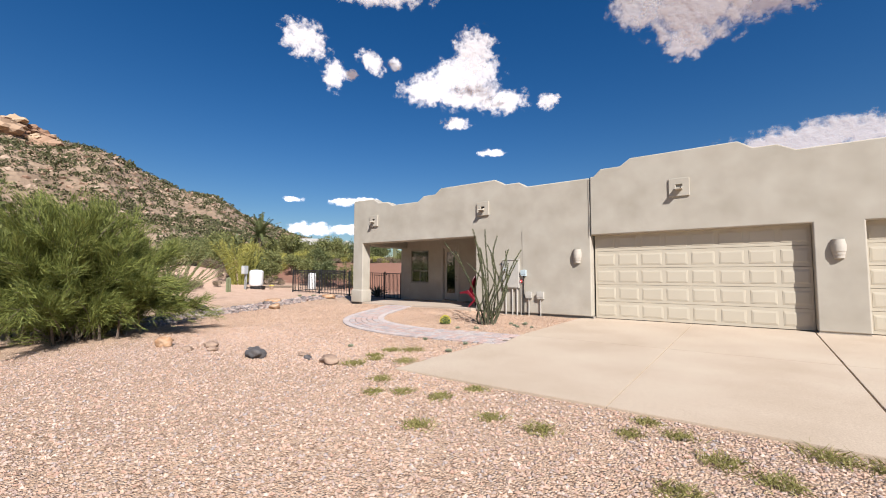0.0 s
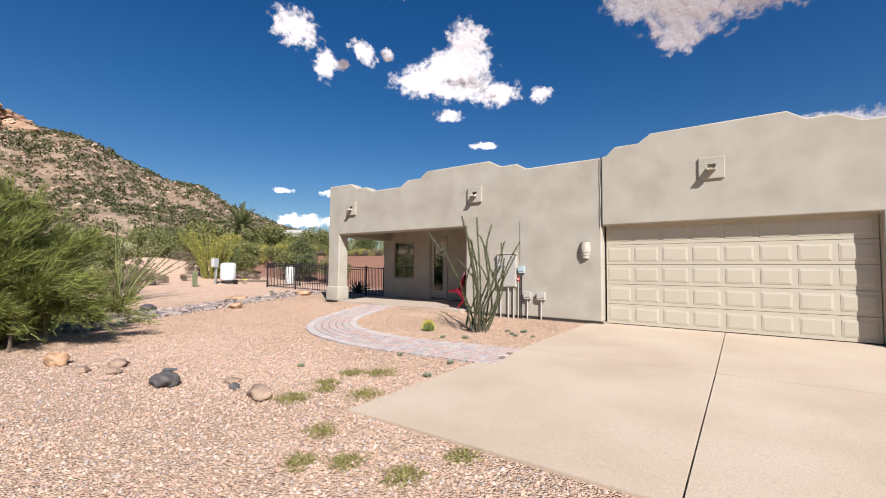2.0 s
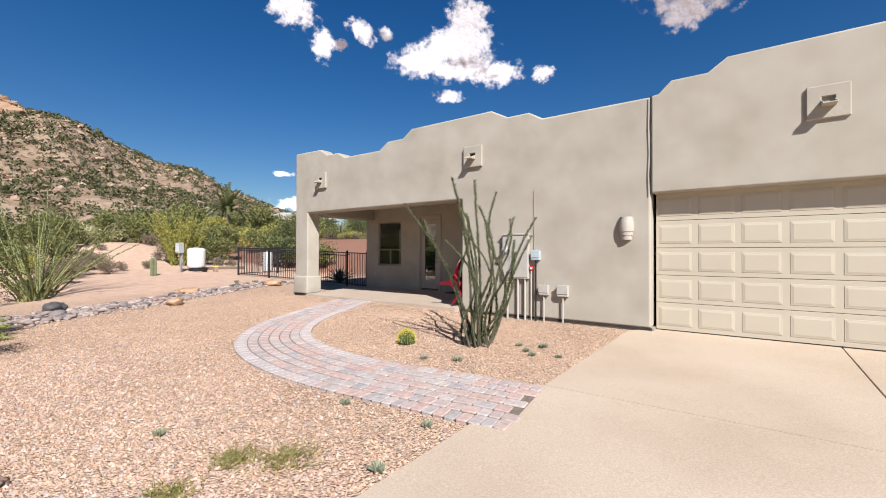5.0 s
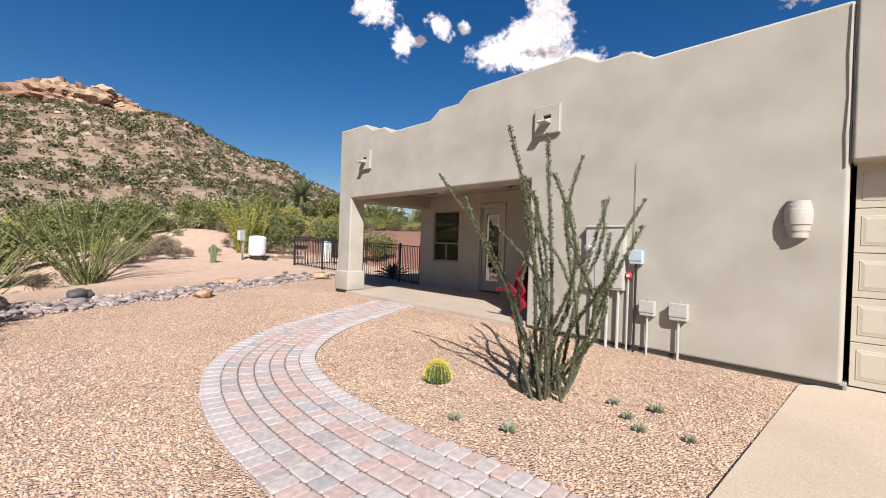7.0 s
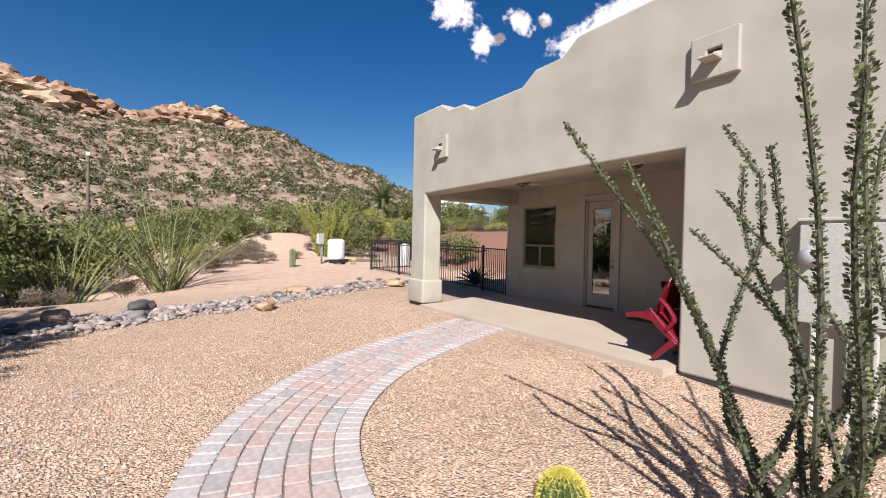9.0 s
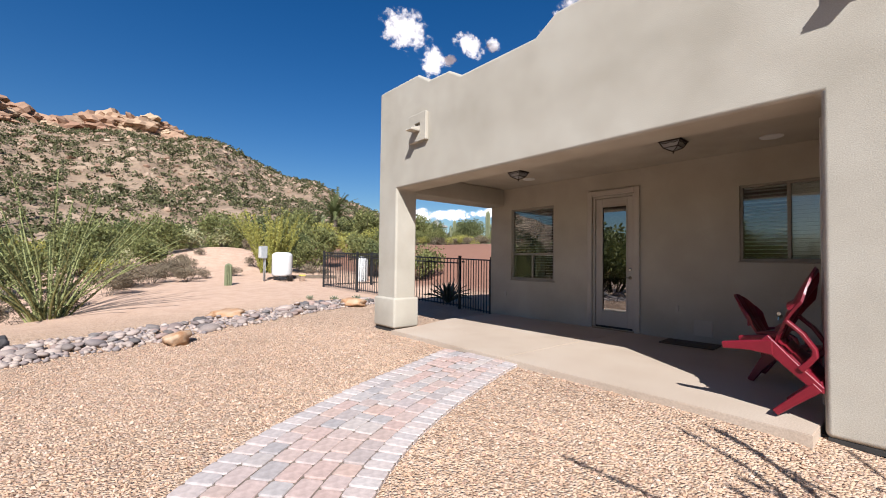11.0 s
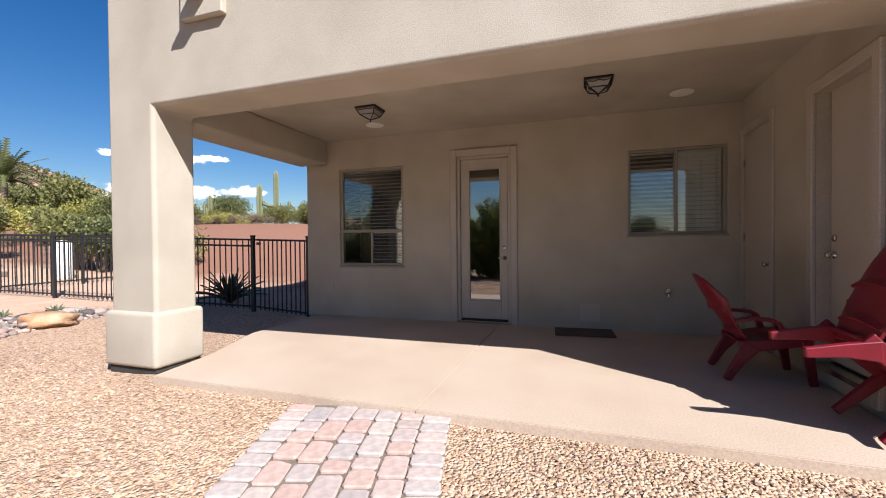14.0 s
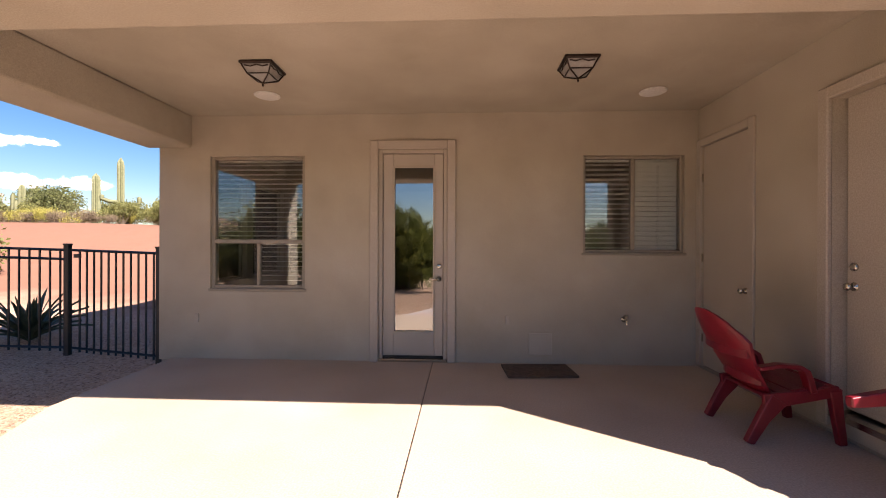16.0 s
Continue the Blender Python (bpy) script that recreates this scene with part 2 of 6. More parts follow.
PEBBLE = palette_material("gravel_pebble", [(0.4, 0.248, 0.152), (0.48, 0.32, 0.216), (0.272, 0.16, 0.112), (0.528, 0.4, 0.304), (0.448, 0.288, 0.192), (0.496, 0.336, 0.224)], by="island", grain=50)
PINK_PEBBLE = palette_material("pink_pebble", [(0.368, 0.224, 0.16), (0.48, 0.32, 0.232), (0.272, 0.192, 0.16), (0.544, 0.408, 0.32), (0.432, 0.272, 0.184), (0.32, 0.272, 0.248), (0.512, 0.352, 0.248)], by="island", grain=50)
PAVER = palette_material("tumbled_paver", PAVER_TONES, grain=18, dist=0.006)
PAVER_EDGE = palette_material("edge_paver", [(0.43, 0.37, 0.34), (0.385, 0.33, 0.305), (0.44, 0.35, 0.31), (0.46, 0.40, 0.365)], grain=22, dist=0.006)
PAVER_BED = material("paver_sand", [(0.112, 0.084, 0.064), (0.208, 0.16, 0.12)], scale=20, rough=0.95, bump=0.3)
RIVER_STONE = palette_material("river_stone", [(0.14, 0.12, 0.11), (0.3, 0.235, 0.2), (0.06, 0.055, 0.055), (0.4, 0.31, 0.26), (0.19, 0.16, 0.15), (0.32, 0.22, 0.18), (0.1, 0.09, 0.088), (0.44, 0.36, 0.31)], grain=14)
ORANGE_ROCK = material("orange_sandstone", [(0.288, 0.136, 0.06), (0.384, 0.224, 0.12), (0.432, 0.304, 0.2)], scale=6, rough=0.9, bump=0.6, fine=40)
TAN_ROCK = material("tan_rock", [(0.24, 0.152, 0.104), (0.336, 0.232, 0.16)], scale=7, rough=0.9, bump=0.6, fine=45)
DARK_ROCK = material("dark_rock", [(0.056, 0.052, 0.052), (0.112, 0.096, 0.088)], scale=9, rough=0.8, bump=0.5, fine=50)
BROOM = foliage_material("broom_foliage", (0.065, 0.08, 0.018), (0.24, 0.255, 0.06), 0.6, 0.2)
SHRUB = foliage_material("shrub_foliage", (0.095, 0.102, 0.032), (0.25, 0.25, 0.088))
HILL_SCRUB = foliage_material("hill_scrub_foliage", (0.045, 0.048, 0.02), (0.14, 0.135, 0.06), 0.8, 0.1)
DARK_SHRUB = foliage_material("dark_foliage", (0.06, 0.072, 0.028), (0.17, 0.185, 0.07))
YELLOW_SHRUB = foliage_material("yellow_green_foliage", (0.22, 0.21, 0.045), (0.43, 0.39, 0.1))
CHOLLA = foliage_material("cholla_joints", (0.24, 0.232, 0.112), (0.464, 0.432, 0.24), 0.7, 0.1)
PALE_STEM = material("pale_green_stem", [(0.192, 0.2, 0.072), (0.288, 0.288, 0.112)], scale=20, rough=0.85, bump=0.4)
DRY = foliage_material("dry_brush", (0.096, 0.072, 0.048), (0.264, 0.208, 0.136), 0.8, 0.1)
WEED = foliage_material("weed_foliage", (0.16, 0.152, 0.04), (0.336, 0.288, 0.104))
BARK = material("bark", [(0.112, 0.08, 0.056), (0.176, 0.136, 0.096)], scale=12, rough=0.9, bump=0.6)
OCO_STEM = material("ocotillo_stem", [(0.06, 0.056, 0.032), (0.112, 0.104, 0.06)], scale=30, rough=0.85, bump=0.6, fine=200)
OCO_LEAF = foliage_material("ocotillo_leaf", (0.068, 0.08, 0.032), (0.192, 0.208, 0.096))
CACTUS = material("cactus_skin", [(0.112, 0.124, 0.06), (0.176, 0.18, 0.092)], scale=10, rough=0.7, bump=0.3)
BARREL_SKIN = material("barrel_cactus_skin", [(0.028, 0.048, 0.0096), (0.048, 0.072, 0.0144)], scale=10, rough=0.7, bump=0.2)
SPINE = foliage_material("yellow_spines", (0.46, 0.38, 0.045), (0.72, 0.62, 0.15), 0.6, 0.1)
AGAVE = material("agave_leaf", [(0.04, 0.056, 0.032), (0.072, 0.096, 0.056)], scale=9, rough=0.6, bump=0.1)
HILL_ROCK = material("hill_soil", [(0.152, 0.1, 0.0624), (0.24, 0.164, 0.106), (0.32, 0.228, 0.152)], scale=0.16, rough=0.95, bump=1.0, fine=0.7, dist=1.2, detail=9)
OUTCROP = palette_material("outcrop_rock", [(0.27, 0.15, 0.095), (0.38, 0.25, 0.16), (0.43, 0.31, 0.2), (0.2, 0.11, 0.07), (0.33, 0.2, 0.125)], by="object", grain=0.25, dist=1.2, bump=1.0)
ROOF = material("flat_roof", [(0.4, 0.384, 0.36), (0.448, 0.432, 0.4)], scale=1.2, rough=0.9, bump=0.2)
CANVAS = material("canvas", [(0.32, 0.296, 0.256), (0.368, 0.344, 0.296)], scale=2, rough=0.9, bump=0.05)


# ---- mesh helpers ----
def add_box(bm, x0, x1, y0, y1, z0, z1, m=None):
    vs = bmesh.ops.create_cube(bm, size=1)["verts"]
    for v in vs:
        v.co = Vector((x0 + (v.co.x + 0.5) * (x1 - x0), y0 + (v.co.y + 0.5) * (y1 - y0), z0 + (v.co.z + 0.5) * (z1 - z0)))
    if m is not None:
        bmesh.ops.transform(bm, matrix=m, verts=vs)
    return vs


def box(x0, x1, y0, y1, z0, z1, r=0.0, seg=2):
    bm = bmesh.new()
    add_box(bm, x0, x1, y0, y1, z0, z1)
    if r:
        bmesh.ops.bevel(bm, geom=bm.edges[:], offset=r, segments=seg, profile=0.5, affect="EDGES")
    return bm


def mesh_of(name, bm, mat, smooth=False):
    me = bpy.data.meshes.new(name)
    bm.normal_update()
    bm.to_mesh(me)
    bm.free()
    if mat:
        me.materials.append(mat)
    if smooth:
        for p in me.polygons:
            p.use_smooth = True
    return me


def raw_mesh(name, verts, faces, mat, smooth=False):
    me = bpy.data.meshes.new(name)
    me.from_pydata([tuple(v) for v in verts], [], faces)
    me.materials.append(mat)
    if smooth:
        for p in me.polygons:
            p.use_smooth = True
    return me


def part(name, bm, mat, parent, label="", smooth=False):
    me = bm if isinstance(bm, bpy.types.Mesh) else mesh_of(name, bm, mat, smooth)
    ob = new(name, me)
    ob.parent = parent
    if label:
        ob["label"] = label
    return ob


def thing(name, label, category, group="", at=None):
    ob = new(name)
    ob.empty_display_size = 0.1
    if at is not None:
        ob.matrix_world = at
    return tagged(ob, label, category, group)


def structure(name, bm, mat, label, category, smooth=False):
    me = bm if isinstance(bm, bpy.types.Mesh) else mesh_of(name, bm, mat, smooth)
    return tagged(new(name, me), label, category, kind="structure")


def soften(ob, width, seg=3):
    mod = ob.modifiers.new("bevel", "BEVEL")
    mod.width, mod.segments, mod.limit_method, mod.angle_limit = width, seg, "ANGLE", radians(40)
    for p in ob.data.polygons:
        p.use_smooth = True
    mod.harden_normals = True
    return ob


def holed_wall(us, vs, holes, d0, d1, place):
    """A slab over the grid us x vs, without the cells inside a hole (u0, u1, v0, v1); place(u, v, d) gives the point."""
    bm = bmesh.new()
    cache = {}

    def vert(u, v, d):
        k = (round(u, 4), round(v, 4), d)
        if k not in cache:
            cache[k] = bm.verts.new(place(u, v, d))
        return cache[k]
    us, vs = sorted(set(us)), sorted(set(vs))

    def solid(i, j):
        if not (0 <= i < len(us) - 1 and 0 <= j < len(vs) - 1):
            return False
        cu, cv = (us[i] + us[i + 1]) / 2, (vs[j] + vs[j + 1]) / 2
        return not any(a < cu < b and c < cv < d for a, b, c, d in holes)
    for i in range(len(us) - 1):
        for j in range(len(vs) - 1):
            if not solid(i, j):
                continue
            a, b, c, d = us[i], us[i + 1], vs[j], vs[j + 1]
            bm.faces.new([vert(a, c, d0), vert(b, c, d0), vert(b, d, d0), vert(a, d, d0)])
            bm.faces.new([vert(a, d, d1), vert(b, d, d1), vert(b, c, d1), vert(a, c, d1)])
            for ok, p, q in ((solid(i - 1, j), (a, d), (a, c)), (solid(i + 1, j), (b, c), (b, d)), (solid(i, j - 1), (a, c), (b, c)), (solid(i, j + 1), (b, d), (a, d))):
                if not ok:
                    bm.faces.new([vert(*p, d0), vert(*p, d1), vert(*q, d1), vert(*q, d0)])
    bmesh.ops.recalc_face_normals(bm, faces=bm.faces[:])
    return bm


def prism(points, y0, y1):
    """A polygon in x, z, drawn out from y0 to y1."""
    bm = bmesh.new()
    f = bm.faces.new([bm.verts.new((x, y0, z)) for x, z in points])
    r = bmesh.ops.extrude_face_region(bm, geom=[f])
    for v in r["geom"]:
        if isinstance(v, bmesh.types.BMVert):
            v.co.y = y1
    bmesh.ops.recalc_face_normals(bm, faces=bm.faces[:])
    return bm


def tube(bm, path, radii, sides=6):
    """A tapered tube along a list of points."""
    rings = []
    for i, p in enumerate(path):
        p = Vector(p)
        d = (Vector(path[min(i + 1, len(path) - 1)]) - Vector(path[max(i - 1, 0)])).normalized()
        a = d.cross(Vector((0.31, 0.95, 0.05))).normalized()
        b = d.cross(a)
        r = radii[i] if isinstance(radii, (list, tuple)) else radii
        rings.append([bm.verts.new(p + (a * math.cos(k * 2 * math.pi / sides) + b * math.sin(k * 2 * math.pi / sides)) * r) for k in range(sides)])
    for s, t in zip(rings, rings[1:]):
        for k in range(sides):
            bm.faces.new([s[k], s[(k + 1) % sides], t[(k + 1) % sides], t[k]])
    bm.faces.new(rings[0])
    bm.faces.new(rings[-1][::-1])


def lathe(profile, sides=24, arc=2 * math.pi):
    """Turns (radius, z) about z."""
    bm = bmesh.new()
    n = sides if arc > 6.2 else sides + 1
    rows = [[bm.verts.new((r * math.cos(k * arc / sides), r * math.sin(k * arc / sides), z)) for k in range(n)] for r, z in profile]
    for s, t in zip(rows, rows[1:]):
        for k in range(sides):
            bm.faces.new([s[k], s[(k + 1) % n], t[(k + 1) % n], t[k]])
    if arc > 6.2:
        bm.faces.new(rows[0][::-1])
        bm.faces.new(rows[-1])
    bmesh.ops.recalc_face_normals(bm, faces=bm.faces[:])
    return bm


def stone_mesh(name, rng, mat, rx, ry, rz, rough=0.12, sub=2):
    bm = bmesh.new()
    bmesh.ops.create_icosphere(bm, subdivisions=sub, radius=1)
    off = Vector([rng.uniform(-50, 50) for _ in range(3)])
    for v in bm.verts:
        k = 1 + rough * 2 * noise.noise(v.co * 1.3 + off) + rough * noise.noise(v.co * 3 + off)
        v.co = Vector((v.co.x * rx * k, v.co.y * ry * k, v.co.z * rz * k))
    return mesh_of(name, bm, mat, smooth=True)


def smoothstep(a, b, x):
    k = min(1.0, max(0.0, (x - a) / (b - a)))
    return k * k * (3 - 2 * k)


def lerp_table(table, x):
    if x <= table[0][0]:
        return table[0][1]
    for (a, p), (b, q) in zip(table, table[1:]):
        if x <= b:
            k = (x - a) / (b - a)
            return p + (q - p) * k
    return table[-1][1]


# ---- ground ----
def ground_z(x, y):
    z = -0.115 - 0.022 * smoothstep(5.5, 8, x) + 0.032 * max(min(y, 0.0), -12)
    z += 0.03 * min(max(-x, 0.0), 60)
    z += 2.1 * smoothstep(7.5, 15.5, y) * smoothstep(4, -2, x) + 0.5 * smoothstep(15, 45, y)
    z += 0.055 * smoothstep(-1.3, -0.3, y) * smoothstep(7.2, 6.3, x) * smoothstep(0.3, 1.2, x)
    far = smoothstep(9, 26, math.hypot(x - 4, y + 4))
    z += far * 0.35 * noise.noise(Vector((x * 0.07, y * 0.07, 0)))
    z += 0.02 * noise.noise(Vector((x * 0.6, y * 0.6, 3.0)))
    z -= 0.12 * smoothstep(10.55, 10.9, x) * smoothstep(-7.6, -7.2, y)
    z += 1.3 * math.exp(-((x + 24.5) ** 2 + (y - 2.0) ** 2) / 30)
    z -= 0.9 * smoothstep(-3.5, -8, y) * smoothstep(-3.5, -9, x) * (1 - smoothstep(-25, -60, x))
    return z


def axis_steps(lo, hi, fine, far):
    """Even steps between lo and hi, then growing steps out to far."""
    out = list(np.arange(lo, hi + 1e-6, fine))
    step, x = fine, hi
    while x < far:
        step *= 1.25
        x += step
        out.append(x)
    step, x = fine, lo
    while x > -far:
        step *= 1.25
        x -= step
        out.insert(0, x)
    return [float(v) for v in out]


gx, gy = axis_steps(-18, 18, 0.4, 3500), axis_steps(-16, 20, 0.4, 3500)
verts = [(x, y, ground_z(x, y)) for y in gy for x in gx]
W = len(gx)
faces = [(j * W + i, j * W + i + 1, (j + 1) * W + i + 1, (j + 1) * W + i) for j in range(len(gy) - 1) for i in range(W - 1)]
structure("ground", raw_mesh("ground", verts, faces, SAND_GRAVEL, True), None, "pinkish tan crushed gravel and sandy desert soil", "ground")

# ---- hill ----
RIDGE = [(-150, 3.0), (-130, 8.0), (-112, 14.0), (-104, 14.4), (-100, 13.4), (-97, 12.9), (-95, 12.6), (-93.5, 12.8), (-92, 13.0), (-89, 13.8), (-85, 14.2), (-83, 13.9), (-81.2, 13.8), (-78.2, 14.0), (-75.7, 12.9), (-73.3, 11.5), (-70.5, 10.4), (-67.2, 10.0), (-65.6, 9.2), (-63.2, 7.5), (-61.9, 7.0), (-59, 6.2), (-55, 4.6), (-50, 3.0), (-45, 2.0), (-40, 0.5)]
HUB = Vector((10.0, -7.5, 0.0))


def hill_point(az, r):
    peak = math.tan(radians(lerp_table(RIDGE, az))) * 185 + 0.2
    k = smoothstep(50, 186, r) if r <= 186 else 1 - 0.8 * smoothstep(186, 330, r)
    k = k * 0.55 + 0.45 * max(0, min(1, (r - 62) / 124)) if r <= 186 else k
    x, y = HUB.x + r * math.sin(radians(az)), HUB.y + r * math.cos(radians(az))
    rug = noise.fractal(Vector((x * 0.035, y * 0.035, 1.7)), 1.0, 2.1, 6)
    ground = ground_z(x, y)
    return Vector((x, y, ground - 0.6 + max(0, peak - ground) * k + rug * (1.0 + 2.4 * min(1, k * 2)) * min(1, k * 6)))


azs = [-150 + 0.4 * i for i in range(276)]
rs = [50 + 3.0 * i for i in range(94)]
verts = [hill_point(a, r) for r in rs for a in azs]
W = len(azs)
faces = [(j * W + i, (j + 1) * W + i, (j + 1) * W + i + 1, j * W + i + 1) for j in range(len(rs) - 1) for i in range(W - 1)]
structure("hill", raw_mesh("hill", verts, faces, HILL_ROCK, True), None, "rocky brown desert hill dotted with scrub", "hill")

# ---- house shell ----
PROFILE = [(0, 4.6), (1.27, 4.58), (1.6, 4.38), (2.12, 4.36), (2.42, 4.19), (3.86, 4.19), (4.18, 4.39), (4.74, 4.39), (5.04, 4.6), (7.45, 4.6), (7.86, 4.38), (8.38, 4.38), (8.69, 4.2), (10.79, 4.2)]
wall = structure("wall_front", prism([(0, -0.07), (0.64, -0.07), (0.64, 2.6), (6.64, 2.6), (6.64, -0.07), (10.79, -0.07)] + PROFILE[::-1], 0, 0.48), STUCCO,
                 "sand-coloured stucco front wall with stepped rounded parapet", "wall")
soften(wall, 0.045)
GARAGE = [(10.795, 4.2), (10.92, 4.22), (11.12, 4.42), (11.68, 4.42), (11.96, 4.62), (14.54, 4.62), (14.84, 4.41), (15.31, 4.4), (15.67, 4.21), (19.4, 4.21)]
wall = structure("wall_garage", prism([(10.795, 2.41), (15.88, 2.41), (15.88, -0.09), (16.77, -0.09), (16.77, 2.41), (19.4, 2.41), (19.4, -0.09), (24, -0.09), (24, 4.21)] + GARAGE[::-1], -0.025, 0.45), STUCCO,
                 "sand-coloured stucco garage wall with stepped parapet", "wall")
soften(wall, 0.04)
structure("stem_wall_front", box(6.68, 10.83, 0.03, 0.44, -0.5, -0.068), STEM, "grey concrete stem wall under stucco", "foundation")
structure("stem_wall_garage", box(15.9, 16.75, 0.0, 0.42, -0.5, -0.088), STEM, "grey concrete stem wall under stucco pier", "foundation")
# near-black strip stands in for the shade under the stucco edge
structure("gap_shade_front", box(6.66, 10.8, 0.012, 0.028, -0.105, -0.066), DARK_GAP, "dark strip painted as the shaded gap below stucco", "trim")

WIN_L, WIN_R, DOOR = (0.84, 2.01, 0.85, 2.45), (5.30, 6.45, 1.30, 2.43), (2.90, 3.72, 0.0, 2.52)
us = [0.2, 6.8, *WIN_L[:2], *WIN_R[:2], *DOOR[:2]]
vs = [-0.02, 0.0, 3.1, *WIN_L[2:], *WIN_R[2:], *DOOR[2:]]
structure("wall_back", holed_wall(us, vs, [WIN_L, WIN_R, DOOR], 3.06, 3.24, lambda u, v, d: (u, d, v)), STUCCO, "sand-coloured stucco patio wall with window and door openings", "wall")
structure("stem_wall_back", box(0.22, 6.8, 3.075, 3.22, -0.4, -0.021), STEM, "grey stem wall under the patio wall", "foundation")
CLOSET, ENTRY = (2.2, 2.98, 0.03, 2.5), (0.56, 1.33, 0.16, 2.45)
us = [0.48, 3.06, *CLOSET[:2], *ENTRY[:2]]
vs = [0.03, 3.1, *CLOSET[2:], *ENTRY[2:]]
structure("wall_side", holed_wall(us, vs, [CLOSET, ENTRY], 6.6, 6.78, lambda u, v, d: (d, u, v)), STUCCO, "sand-coloured stucco side wall of the patio", "wall")
structure("stem_wall_side", box(6.62, 6.78, 0.48, 3.06, -0.3, 0.029), STEM, "grey stem wall under the side wall", "foundation")
structure("ceiling", box(0.15, 6.7, 0.47, 3.1, 2.94, 3.06), STUCCO, "plain sand-coloured stucco patio ceiling", "ceiling")
wall = structure("wall_west_beam", box(0.06, 0.62, 0.482, 3.058, 2.55, 2.945), STUCCO, "stucco beam closing the patio side", "beam")
soften(wall, 0.035)
wall = structure("wall_west_parapet", box(0.02, 0.3, 0.482, 12, 2.948, 4.19), STUCCO, "stucco west parapet wall", "wall")
soften(wall, 0.04)
WEST = [(3.4, 4.755, 0.85, 2.42), (4.945, 6.135, 0.85, 2.42), (6.415, 7.6, 0.85, 2.42)]
us = [3.243, 12.0] + [u for hole in WEST for u in hole[:2]]
structure("wall_west", holed_wall(us, [-0.1, 2.947, 0.85, 2.42], WEST, 0.2, 0.4, lambda u, v, d: (d, u, v)), STUCCO, "sand-coloured stucco west wall with three window openings", "wall")
structure("wall_north", box(0.2, 24, 12, 12.2, -0.1, 4.1), STUCCO, "sand-coloured stucco rear wall", "wall")
structure("wall_east", box(24, 24.2, -0.02, 12.2, -0.1, 4.2), STUCCO, "sand-coloured stucco east wall", "wall")
structure("roof", box(0.3, 24, 0.48, 12, 3.3, 3.45), ROOF, "flat pale roof behind the parapet", "roof")
structure("wall_partition", box(6.78, 6.86, 3.25, 9.5, -0.1, 3.3), ROOM, "plain room partition wall", "wall")
structure("wall_room_rear", box(0.4, 6.78, 8.4, 8.5, -0.1, 3.3), ROOM, "plain rear wall of the room", "wall")
structure("floor_room", box(0.4, 6.78, 3.24, 8.4, -0.15, -0.03), ROOM, "dim room floor", "floor")
structure("ceiling_room", box(0.4, 6.78, 3.24, 8.4, 2.75, 2.85), ROOM, "plain room ceiling", "ceiling")
structure("wall_closet", box(6.9, 7.0, 0.45, 3.25, -0.1, 3.1), ROOM, "plain closet wall behind the doors", "wall")

# column plinth
plinth = structure("column_plinth", box(-0.045, 0.69, -0.05, 0.525, -0.035, 0.535, 0.045, 4), STUCCO, "thick rounded stucco plinth of the corner column", "plinth", True)
# foot coloured near-black to paint the shaded gap beneath the plinth
structure("column_foot_gap", box(-0.01, 0.65, -0.01, 0.49, -0.4, -0.03), DARK_GAP, "dark foot of the column, painted as the shaded gap below it", "foundation")

# patio slab: two pours with a saw joint, and an edge strip
def slab_piece(corners):
    bm = bmesh.new()
    f = bm.faces.new([bm.verts.new((x, y, -0.3)) for x, y in corners])
    r = bmesh.ops.extrude_face_region(bm, geom=[f])
    top = [v for v in r["geom"] if isinstance(v, bmesh.types.BMVert)]
    bmesh.ops.translate(bm, verts=top, vec=(0, 0, 0.3))
    bmesh.ops.recalc_face_normals(bm, faces=bm.faces[:])
    bmesh.ops.bevel(bm, geom=[e for e in bm.edges if all(v.co.z > -0.01 for v in e.verts)], offset=0.006, segments=2, affect="EDGES")
    return bm


slab = structure("floor", slab_piece([(0.93, -0.255), (3.549, -0.255), (3.549, 3.07), (0.36, 3.07), (0.42, 1.5), (0.8, 0.5)]), PATIO_CONCRETE, "smooth pale tan concrete patio slab", "floor")
structure("floor_2", slab_piece([(3.556, -0.255), (6.61, -0.255), (6.61, 3.07), (3.556, 3.07)]), PATIO_CONCRETE, "smooth pale tan concrete patio slab", "floor")
structure("floor_joint", box(3.54, 3.56, -0.24, 3.06, -0.3, -0.014), DARK_GAP, "narrow control joint in the patio slab", "joint")
# ---- driveway ----
driveway = tagged(new("driveway"), "smooth tan concrete driveway in large panels", "driveway", kind="structure")


def panel(corners):
    bm = bmesh.new()
    lo = [bm.verts.new((x, y, ground_z(x, y) - 0.3)) for x, y in corners]
    hi = [bm.verts.new((x, y, -0.112 + 0.032 * min(y, 0))) for x, y in corners]
    bm.faces.new(hi)
    bm.faces.new(lo[::-1])
    for k in range(len(corners)):
        q = (k + 1) % len(corners)
        bm.faces.new([lo[k], lo[q], hi[q], hi[k]])
    bmesh.ops.recalc_face_normals(bm, faces=bm.faces[:])
    top = [e for e in bm.edges if all(abs(v.co.z - (-0.112 + 0.032 * min(v.co.y, 0))) < 1e-4 for v in e.verts)]
    bmesh.ops.bevel(bm, geom=top, offset=0.005, segments=2, affect="EDGES")
    return bm


def left_edge(y):
    return lerp_table([(-7.8, 9.98), (-5.1, 10.08), (-3.2, 10.32), (0.2, 10.44)], y)


